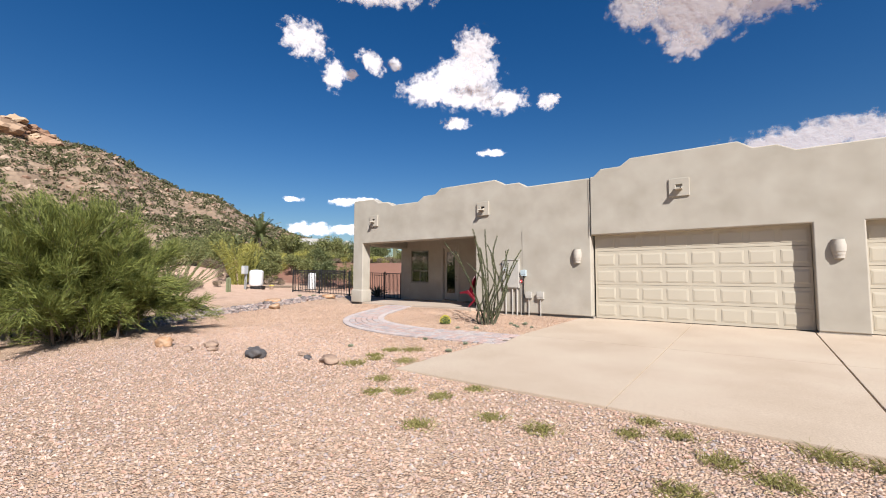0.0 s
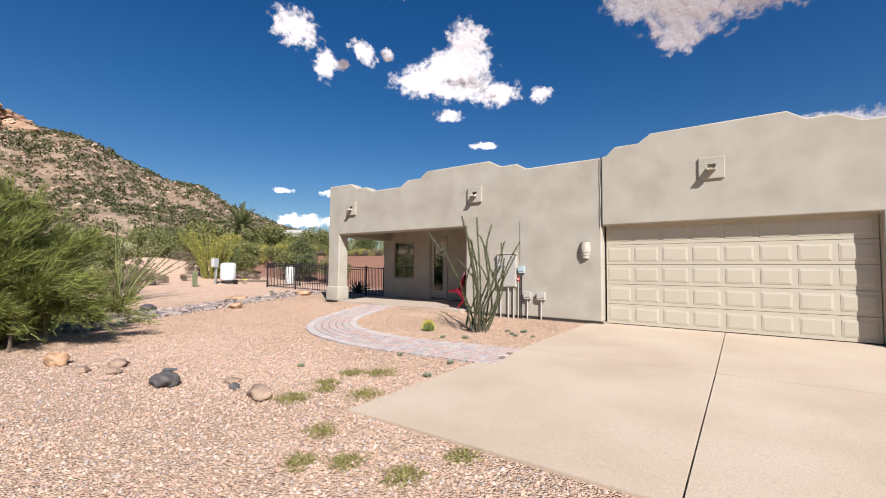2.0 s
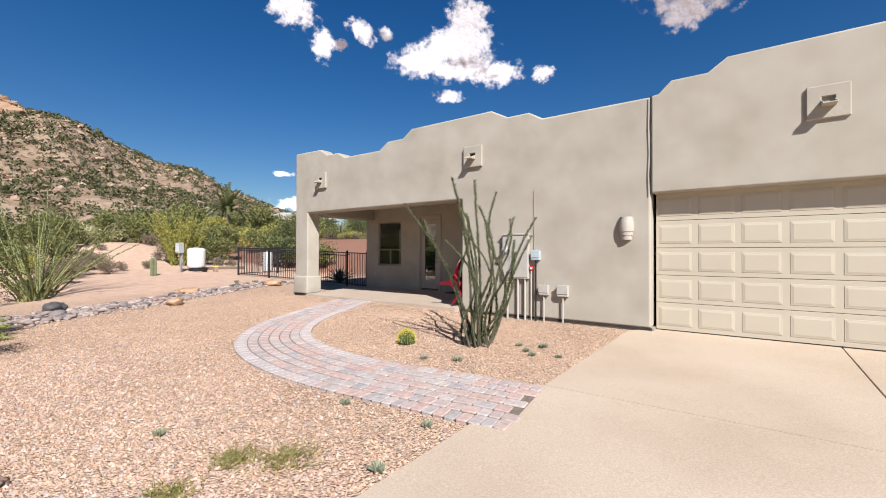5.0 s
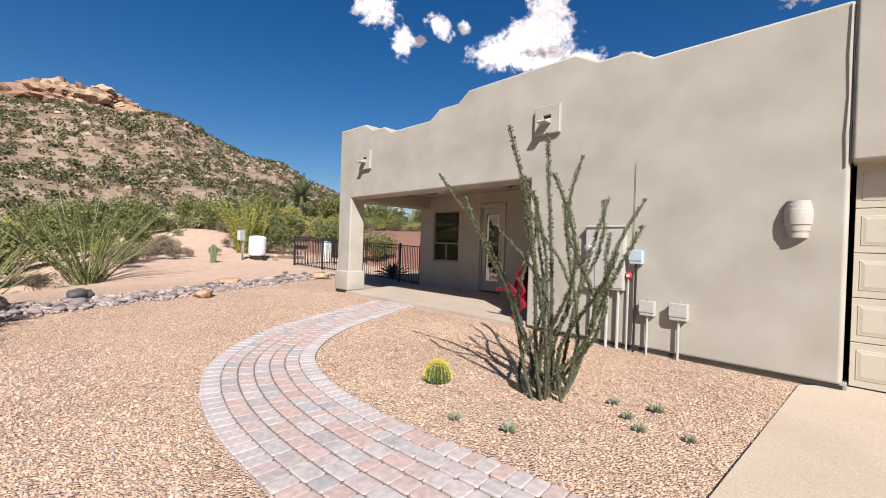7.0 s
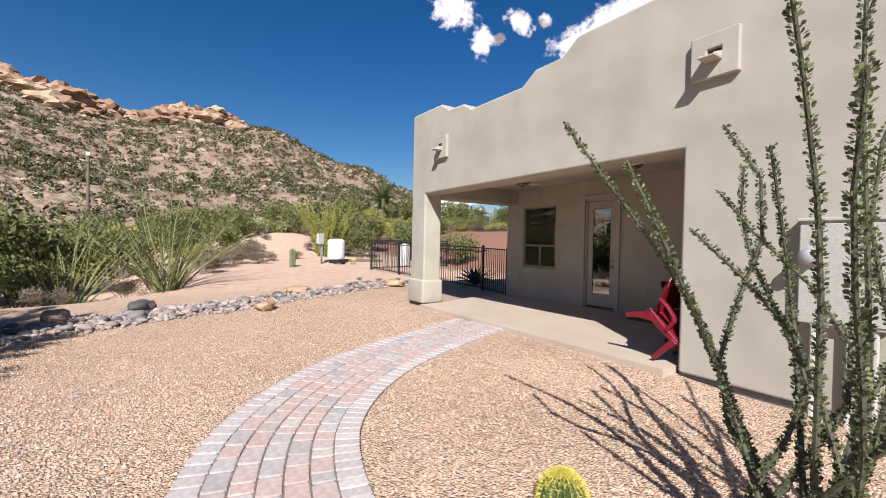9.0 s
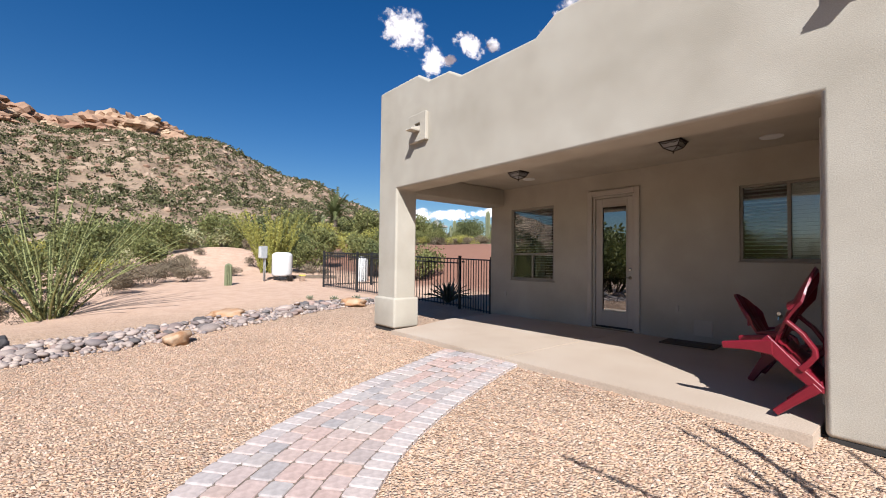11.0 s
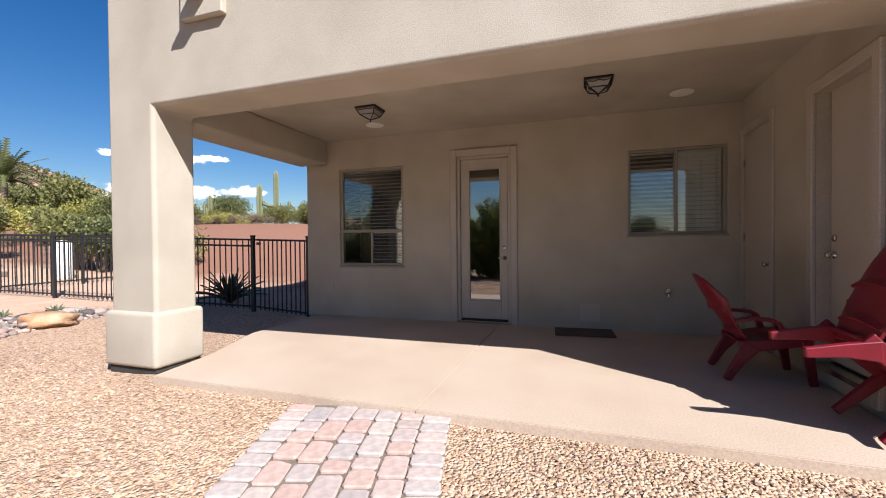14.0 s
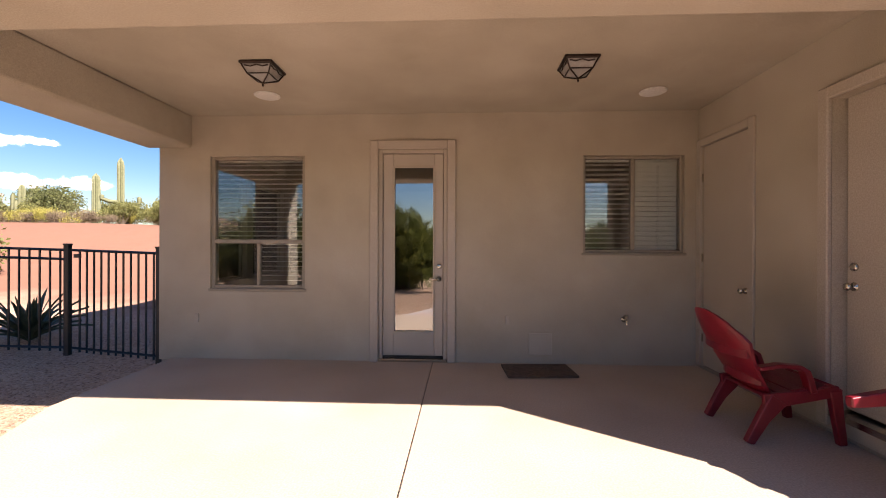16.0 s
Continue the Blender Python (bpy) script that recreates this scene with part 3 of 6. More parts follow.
part("panel", panel([(10.84, 0.32), (10.44, -0.12), (left_edge(-3.755), -3.755), (13.345, -3.755), (13.375, 0.32)]), CONCRETE, driveway)
part("panel", panel([(left_edge(-3.763), -3.763), (left_edge(-5.1), -5.1), (9.98, -7.78), (13.3, -7.75), (13.345, -3.763)]), CONCRETE, driveway)
for x0, slant, x1 in ((13.387, 0.03, 15.83), (15.85, 0, 20.0), (20.02, 0, 24.5)):
    part("panel", panel([(x0, 0.32), (x0 - slant, -3.755), (x1, -3.755), (x1, 0.32)]), CONCRETE, driveway)
    part("panel", panel([(x0 - slant, -3.763), (x0 - 2.5 * slant, -7.75), (x1, -7.75), (x1, -3.763)]), CONCRETE, driveway)
part("joint_filler", box(13.3, 13.39, -7.7, 0.15, -0.6, -0.4), DARK_GAP, driveway, "dark expansion joint")


# ---- garage doors ----
def garage_door(x0, x1, cols, rows):
    door = thing("garage_door", "closed tan sectional garage door with raised rectangular panels", "garage door", "garage doors", pose(x0, 0.25, -0.1))
    w, h = x1 - x0, 2.52
    ph = h / rows
    for j in range(rows):
        sec = part("section", box(0, w, 0.0, 0.05, j * ph + 0.004, (j + 1) * ph - 0.004, 0.004, 1), GARAGE_PAINT, door)
        for i in range(cols):
            cw = w / cols
            a, b, c, d = i * cw + cw * 0.08, (i + 1) * cw - cw * 0.08, j * ph + ph * 0.165, (j + 1) * ph - ph * 0.165
            bm = bmesh.new()
            loops = []
            for inset, y in ((0, 0.001), (0.005, -0.006), (0.014, -0.006), (0.045, -0.012)):
                loops.append([bm.verts.new(p) for p in ((a + inset, y, c + inset), (b - inset, y, c + inset), (b - inset, y, d - inset), (a + inset, y, d - inset))])
            for s, t in zip(loops, loops[1:]):
                for k in range(4):
                    bm.faces.new([s[k], s[(k + 1) % 4], t[(k + 1) % 4], t[k]])
            bm.faces.new(loops[-1])
            part("raised_panel", bm, GARAGE_PAINT, sec)
    part("bottom_seal", box(0, w, 0.01, 0.045, -0.03, 0.002), DARK_GAP, door, "dark rubber bottom seal")
    return door


garage_door(10.84, 15.87, 8, 5)
garage_door(16.78, 19.39, 4, 5)


# ---- patio doors and windows ----
def casing(name, u0, u1, top, w, place, bottom=0.0, parent=None):
    """Three boards round an opening."""
    for a, b, c, d in ((u0 - w, u0, bottom, top + w), (u1, u1 + w, bottom, top + w), (u0, u1, top, top + w)):
        part(name, place(a, b, c, d), PAINT, parent)


def frame_bars(bars, y0, y1, mat, name, parent):
    for x0, x1, z0, z1 in bars:
        part(name, box(x0, x1, y0, y1, z0, z1, 0.006, 1), mat, parent)


def blinds(x0, x1, z0, z1, y, parent, step=0.058, tilt=35):
    part("head_rail", box(x0, x1, y - 0.02, y + 0.03, z1 - 0.04, z1), BLIND, parent, "blind head rail")
    bm = box(x0, x1, -0.028, 0.028, -0.0015, 0.0015)
    bmesh.ops.rotate(bm, verts=bm.verts[:], cent=(0, 0, 0), matrix=Matrix.Rotation(radians(tilt), 3, "X"))
    me = mesh_of("slat", bm, BLIND)
    z = z1 - 0.07
    while z > z0 + 0.02:
        ob = part("slat", me, BLIND, parent)
        ob.location = (0, y, z)
        z -= step


win = tagged(new("window_1"), "tan-framed single-hung window with white blinds behind", "window", kind="structure")
a, b, c, d = WIN_L
frame_bars([(a, a + 0.045, c, d), (b - 0.045, b, c, d), (a + 0.045, b - 0.045, c, c + 0.04), (a + 0.045, b - 0.045, d - 0.04, d), (a + 0.045, b - 0.045, 1.395, 1.445), (1.405, 1.44, c + 0.04, 1.395)], 3.085, 3.15, FRAME, "window_frame", win)
part("window_sill", box(a - 0.02, b + 0.02, 3.045, 3.09, c - 0.035, c - 0.001, 0.006, 1), FRAME, win)
part("pane", box(a + 0.045, b - 0.045, 3.115, 3.121, 1.445, d - 0.04), GLASS, win)
part("pane", box(a + 0.045, 1.405, 3.105, 3.111, c + 0.04, 1.395), GLASS, win)
part("pane", box(1.44, b - 0.045, 3.125, 3.131, c + 0.04, 1.395), GLASS, win)
blinds(a + 0.05, b - 0.05, 1.42, d - 0.02, 3.17, win, tilt=-6)
blinds(1.44, b - 0.05, c + 0.02, 1.42, 3.172, win, tilt=-6)
win = tagged(new("window_2"), "tan-framed sliding window with white blinds behind", "window", kind="structure")
a, b, c, d = WIN_R
frame_bars([(a, a + 0.035, c, d), (b - 0.035, b, c, d), (a + 0.035, b - 0.035, c, c + 0.035), (a + 0.035, b - 0.035, d - 0.035, d), (5.855, 5.9, c + 0.035, d - 0.035)], 3.09, 3.15, FRAME, "window_frame", win)
part("window_sill", box(a - 0.02, b + 0.02, 3.047, 3.092, c - 0.03, c - 0.001, 0.006, 1), FRAME, win)
part("pane", box(a + 0.035, 5.855, 3.11, 3.116, c + 0.035, d - 0.035), GLASS, win)
part("pane", box(5.9, b - 0.035, 3.125, 3.131, c + 0.035, d - 0.035), GLASS, win)
blinds(a + 0.04, 5.865, c + 0.02, d - 0.02, 3.17, win, tilt=-14)
blinds(5.89, b - 0.04, c + 0.02, d - 0.02, 3.17, win, tilt=-66)
for k, (a, b, c, d) in enumerate(WEST):
    win = tagged(new("window_%d" % (k + 3)), "tan-framed fixed window in the west wall", "window", kind="structure")
    for u0, u1, v0, v1 in ((a, a + 0.04, c, d), (b - 0.04, b, c, d), (a + 0.04, b - 0.04, c, c + 0.04), (a + 0.04, b - 0.04, d - 0.04, d)):
        part("window_frame", box(0.26, 0.32, u0, u1, v0, v1, 0.006, 1), FRAME, win)
    part("pane", box(0.287, 0.293, a + 0.04, b - 0.04, c + 0.04, d - 0.04), GLASS, win).visible_shadow = False

door = tagged(new("door_1"), "closed tan patio door with one tall glass pane", "door", kind="structure")
a, b, c, d = DOOR
casing("casing", a, b, d, 0.1, lambda u0, u1, v0, v1: box(u0, u1, 3.025, 3.062, v0, v1, 0.008, 1), 0.0, door)
frame_bars([(a, a + 0.045, 0.03, d), (b - 0.045, b, 0.03, d), (a + 0.045, b - 0.045, d - 0.045, d)], 3.07, 3.17, PAINT, "jamb", door)
part("threshold", box(a, b, 3.03, 3.2, 0.0, 0.035, 0.006, 1), NICKEL, door, "pale metal threshold")
part("door_sweep", box(a + 0.05, b - 0.05, 3.092, 3.14, 0.036, 0.06), DARK_GAP, door)
frame_bars([(a + 0.05, 3.075, 0.06, d - 0.05), (3.565, b - 0.05, 0.06, d - 0.05), (3.075, 3.565, 0.06, 0.34), (3.075, 3.565, 2.32, d - 0.05)], 3.1, 3.145, PAINT, "door_rail", door)
frame_bars([(3.068, 3.092, 0.333, 2.327), (3.548, 3.572, 0.333, 2.327), (3.092, 3.548, 0.333, 0.357), (3.092, 3.548, 2.303, 2.327)], 3.086, 3.1, PAINT, "glazing_bead", door)
part("pane", box(3.08, 3.56, 3.112, 3.118, 0.345, 2.315), DOOR_GLASS, door)


def turned(profile, at, axis):
    bm = lathe(profile, 14)
    rot = Matrix.Rotation(radians(90), 3, "X") if axis == "y" else Matrix.Rotation(radians(-90), 3, "Y")
    bmesh.ops.rotate(bm, verts=bm.verts[:], cent=(0, 0, 0), matrix=rot)
    bmesh.ops.translate(bm, verts=bm.verts[:], vec=at)
    return bm


KNOB = [(0.032, 0.0), (0.032, 0.008), (0.013, 0.012), (0.012, 0.03), (0.024, 0.04), (0.029, 0.052), (0.024, 0.064), (0.008, 0.068)]
BOLT = [(0.03, 0.0), (0.03, 0.012), (0.02, 0.018), (0.008, 0.02)]
part("deadbolt", turned(BOLT, (3.62, 3.1, 1.13), "y"), NICKEL, door, "round nickel deadbolt", True)
handle = part("door_handle", turned(KNOB[:4] + [(0.012, 0.05)], (3.62, 3.1, 0.98), "y"), NICKEL, door, "nickel lever handle", True)
part("lever", box(3.53, 3.635, 3.035, 3.05, 0.972, 0.988, 0.005, 2), NICKEL, handle)

door = tagged(new("door_2"), "closed tan flush closet door with nickel knob", "door", kind="structure")
a, b, c, d = CLOSET
casing("casing", a, b, d, 0.08, lambda u0, u1, v0, v1: box(6.575, 6.602, u0, u1, v0, v1, 0.006, 1), 0.035, door)
part("door_leaf", box(6.612, 6.655, a + 0.006, b - 0.006, c + 0.01, d - 0.006, 0.003, 1), PAINT, door)
part("door_handle", turned(KNOB, (6.612, 2.27, 0.945), "x"), NICKEL, door, "round nickel knob", True)
for z in (0.35, 1.25, 2.15):
    part("hinge", box(6.594, 6.612, b - 0.006, b + 0.012, z - 0.045, z + 0.045), NICKEL, door)
door = tagged(new("door_3"), "closed tan entry door set deep in its casing", "door", kind="structure")
a, b, c, d = ENTRY
casing("casing", a, b, d, 0.09, lambda u0, u1, v0, v1: box(6.565, 6.602, u0, u1, v0, v1, 0.008, 1), 0.06, door)
part("door_leaf", box(6.70, 6.745, a, b - 0.01, c + 0.03, d, 0.003, 1), PAINT, door)
part("threshold", box(6.58, 6.75, a, b, c - 0.03, c + 0.012), NICKEL, door, "worn metal threshold")
part("door_handle", turned(KNOB, (6.70, 1.26, 1.08), "x"), NICKEL, door, "round nickel knob", True)
part("deadbolt", turned(BOLT, (6.70, 1.26, 1.22), "x"), NICKEL, door, "round nickel deadbolt", True)


# ---- ceiling fixtures ----
def ceiling_lantern(x, y):
    ob = thing("ceiling_light", "dark bronze lantern ceiling light with frosted panes", "ceiling light", "patio ceiling lights", pose(x, y, 2.94) @ Matrix.Scale(0.86, 4))
    bm = box(-0.17, 0.17, -0.17, 0.17, -0.03, 0.0, 0.008, 1)
    part("top_plate", bm, BRONZE, ob)
    bm = bmesh.new()
    for k in range(4):
        m = Matrix.Rotation(k * math.pi / 2, 3, "Z")
        tube(bm, [m @ Vector((0.15, 0.15, -0.03)), m @ Vector((0.11, 0.11, -0.11)), m @ Vector((0.0, 0.0, -0.17))], 0.008, 5)
        tube(bm, [m @ Vector((0.11, 0.11, -0.11)), m @ Vector((-0.11, 0.11, -0.11))], 0.007, 5)
        tube(bm, [m @ Vector((0.12, 0.145, -0.045)), m @ Vector((0.06, 0.142, -0.055)), m @ Vector((0.0, 0.146, -0.04)), m @ Vector((-0.06, 0.142, -0.055)), m @ Vector((-0.12, 0.145, -0.045))], 0.007, 5)
    part("cage", bm, BRONZE, ob)
    bm = bmesh.new()
    rows = [[bm.verts.new((sx * r, sy * r, z)) for sx, sy in ((1, 1), (-1, 1), (-1, -1), (1, -1))] for r, z in ((0.145, -0.03), (0.105, -0.108), (0.006, -0.162))]
    for s, t in zip(rows, rows[1:]):
        for k in range(4):
            bm.faces.new([s[k], s[(k + 1) % 4], t[(k + 1) % 4], t[k]])
    part("frosted_pane", bm, FROST, ob, "frosted white glass")
    part("finial", lathe([(0.004, -0.205), (0.013, -0.19), (0.007, -0.178), (0.014, -0.168), (0.006, -0.155)], 10), BRONZE, ob, "", True)
    return ob


ceiling_lantern(2.14, 1.74)
ceiling_lantern(4.88, 1.75)
for x, y in ((1.85, 2.42), (5.82, 2.46)):
    ob = thing("ceiling_speaker", "flat round off-white ceiling disc", "ceiling speaker", "patio ceiling discs", pose(x, y, 2.94))
    part("grille", lathe([(0.105, -0.012), (0.11, -0.008), (0.11, 0.0)], 28), WHITE, ob)
    part("trim_ring", lathe([(0.11, -0.006), (0.118, -0.013), (0.128, -0.008), (0.13, 0.0)], 28), WHITE, ob, "", True)


# ---- roof scuppers, sconces ----
def scupper(x, z):
    ob = thing("roof_scupper", "stucco roof scupper with raised square plate and open spout", "scupper", "front wall scuppers", pose(x, 0, z))
    plate = holed_wall([-0.25, 0.25, -0.075, 0.075], [-0.25, 0.25, -0.06, 0.075], [(-0.075, 0.075, -0.06, 0.075)], -0.07, 0.003, lambda u, v, d: (u, d, v))
    soften(part("plate", plate, STUCCO, ob), 0.015)
    # shallow near-black backing; the depth's shade is in its colour
    part("throat", box(-0.0745, 0.0745, -0.012, -0.004, -0.0595, 0.0745), DARK_GAP, ob, "dark backing painted as the shade inside the spout opening")
    # open trough: a thin floor and two low tapering sides
    part("spout", box(-0.085, 0.085, -0.26, -0.07, -0.078, -0.06, 0.004, 1), STUCCO, ob)
    for sx in (-1, 1):
        bm = bmesh.new()
        a, b = sx * 0.072, sx * 0.084
        v = [[bm.verts.new((u, y, w)) for y, w in ((-0.07, -0.06), (-0.25, -0.06), (-0.25, -0.045), (-0.07, 0.02))] for u in (a, b)]
        bm.faces.new(v[0])
        bm.faces.new(v[1][::-1])
        for q in range(4):
            bm.faces.new([v[0][q], v[1][q], v[1][(q + 1) % 4], v[0][(q + 1) % 4]])
        bmesh.ops.recalc_face_normals(bm, faces=bm.faces[:])
        part("spout_side", bm, STUCCO, ob)


for x, z in ((1.36, 3.58), (6.98, 3.59), (13.2, 3.59)):
    scupper(x, z)


def sconce(x, z, y=0.0):
    ob = thing("wall_sconce", "tan ceramic half-round banded wall sconce", "wall lamp", "garage wall lamps", pose(x, y, z))
    prof = [(0.085, -0.22), (0.095, -0.21), (0.1, -0.15), (0.103, -0.148), (0.103, -0.135), (0.112, -0.132), (0.118, -0.075), (0.12, -0.073), (0.12, -0.06), (0.13, -0.057), (0.134, 0.0), (0.136, 0.06), (0.133, 0.12), (0.124, 0.125), (0.12, 0.17), (0.112, 0.175), (0.108, 0.22), (0.1, 0.22), (0.1, 0.16), (0.12, 0.1), (0.12, -0.05), (0.09, -0.2), (0.085, -0.22)]
    bm = lathe(prof, 20, math.pi)
    bmesh.ops.rotate(bm, verts=bm.verts[:], cent=(0, 0, 0), matrix=Matrix.Rotation(math.pi, 3, "Z"))
    part("shade", bm, CERAMIC, ob)
    part("back_plate", box(-0.09, 0.09, -0.02, 0.004, -0.18, 0.18), CERAMIC, ob)


sconce(10.37, 1.78)
sconce(16.3, 1.79, -0.025)


# ---- utility boxes on the front wall ----
def pipe(points, r=0.014):
    bm = bmesh.new()
    tube(bm, points, r, 8)
    return bm


ob = thing("electric_panel", "large beige electrical service panel on the wall", "electrical panel", at=pose(8.1, 0, 0.75))
part("cabinet", box(-0.31, 0.31, -0.09, 0.003, 0.0, 0.96, 0.01, 2), BOX_PAINT, ob)
part("cabinet_door", box(-0.14, 0.295, -0.102, -0.088, 0.03, 0.93, 0.006, 1), BOX_PAINT, ob)
part("cap", box(-0.325, 0.325, -0.115, 0.0, 0.955, 0.985, 0.005, 1), BOX_PAINT, ob)
part("meter", turned([(0.085, 0.0), (0.085, 0.03), (0.07, 0.035), (0.07, 0.09), (0.055, 0.11), (0.01, 0.115)], (-0.225, -0.085, 0.62), "y"), GREY_METAL, ob, "round electricity meter", True)
part("latch", box(-0.12, -0.1, -0.112, -0.1, 0.42, 0.5), GREY_METAL, ob)
for x in (-0.2, 0.05, 0.22):
    part("conduit", pipe([(x, -0.05, 0.01), (x, -0.05, -0.95)], 0.024), BOX_PAINT, ob)


def wall_box(x, z, w, h, label, drop, dx=0.0, mat=BOX_PAINT, riser=BOX_PAINT):
    ob = thing("utility_box", label, "utility box", "wall utility boxes", pose(x, 0, z))
    part("housing", box(-w / 2, w / 2, -0.1, 0.003, -h / 2, h / 2, 0.012, 2), mat, ob)
    part("cover", box(-w / 2 - 0.006, w / 2 + 0.006, -0.11, -0.085, -h / 2 + 0.05, h / 2 + 0.008, 0.008, 2), mat, ob)
    part("fitting", pipe([(0.01, -0.06, h / 2), (0.01, -0.06, h / 2 + 0.03)], 0.012), GREY_METAL, ob)
    part("conduit", pipe([(dx, -0.055, -h / 2 + 0.01), (dx, -0.055, -h / 2 - 0.09), (dx, -0.055, drop - z)], 0.018), riser, ob)
    return ob


wall_box(8.57, 1.26, 0.18, 0.2, "small pale blue-grey utility box on a dark conduit", -0.3, mat=PALE_BLUE, riser=IRON)
wall_box(8.75, 0.53, 0.2, 0.21, "beige cable junction box on a conduit", -0.3)
wall_box(9.16, 0.53, 0.22, 0.23, "beige cable junction box on a conduit", -0.3)
ob = thing("alarm_bell", "small round red and white outdoor device on a pipe", "alarm", at=pose(8.46, -0.02, 0.98))
part("body", turned([(0.055, 0.0), (0.055, 0.03), (0.04, 0.045), (0.01, 0.048)], (0, 0.0, 0), "y"), RED_PAINT, ob, "", True)
part("button", turned([(0.025, 0.0), (0.025, 0.012), (0.01, 0.014)], (0, -0.045, 0), "y"), WHITE, ob, "white centre button", True)
part("conduit", pipe([(0, -0.02, -0.05), (0, -0.02, -1.2)], 0.012), BOX_PAINT, ob)
ob = thing("antenna_wire", "thin dark wire running up the stucco wall", "wire", at=pose(8.5, 0, 1.3))
part("wire", pipe([(0, -0.012, 0.0), (0.005, -0.014, 0.7), (0.0, -0.012, 1.36)], 0.003), IRON, ob)
ob = thing("control_joint_wire", "dark cable hanging down the garage wall corner", "cable", at=pose(10.79, -0.03, 2.4))
part("cable", pipe([(0.0, -0.005, 0.0), (-0.012, -0.006, 0.35), (0.008, -0.006, 0.8), (-0.008, -0.006, 1.25), (0.004, -0.005, 1.8)], 0.009), IRON, ob)

# small fittings on the patio wall
for x, z, w, h in ((0.68, 0.49, 0.05, 0.11), (4.43, 0.51, 0.05, 0.1)):
    ob = thing("outlet_cover", "small tan weatherproof outlet cover on stucco", "outlet", "patio outlets", pose(x, 3.06, z))
    part("cover", box(-w / 2, w / 2, -0.02, 0.002, -h / 2, h / 2, 0.006, 2), PAINT, ob)
ob = thing("access_hatch", "square tan access cover low on the wall", "access panel", at=pose(4.81, 3.06, 0.23))
part("plate", box(-0.135, 0.135, -0.012, 0.002, -0.125, 0.125, 0.005, 1), PAINT, ob)
ob = thing("hose_bib", "small brass hose tap on the patio wall", "tap", at=pose(5.77, 3.06, 0.53))
part("flange", turned([(0.035, 0.0), (0.035, 0.008), (0.014, 0.012), (0.012, 0.06)], (0, 0, 0), "y"), NICKEL, ob, "", True)
part("spout", pipe([(0, -0.05, 0), (0, -0.085, -0.015), (0, -0.09, -0.05)], 0.012), NICKEL, ob)
part("valve_wheel", turned([(0.025, 0.0), (0.028, 0.005), (0.025, 0.01)], (0, -0.05, 0.035), "y"), NICKEL, ob)
ob = thing("door_mat", "dark brown coir mat lying on the patio slab", "doormat", at=pose(4.73, 2.73, 0.002, 0, 0, 4))
part("mat", box(-0.36, 0.36, -0.22, 0.22, 0, 0.016, 0.006, 1), MAT_RUBBER, ob)
part("border", holed_wall([-0.37, -0.33, 0.33, 0.37], [-0.23, -0.19, 0.19, 0.23], [(-0.33, 0.33, -0.19, 0.19)], 0.004, 0.022, lambda u, v, d: (u, v, d)), MAT_RUBBER, ob, "raised rubber border")


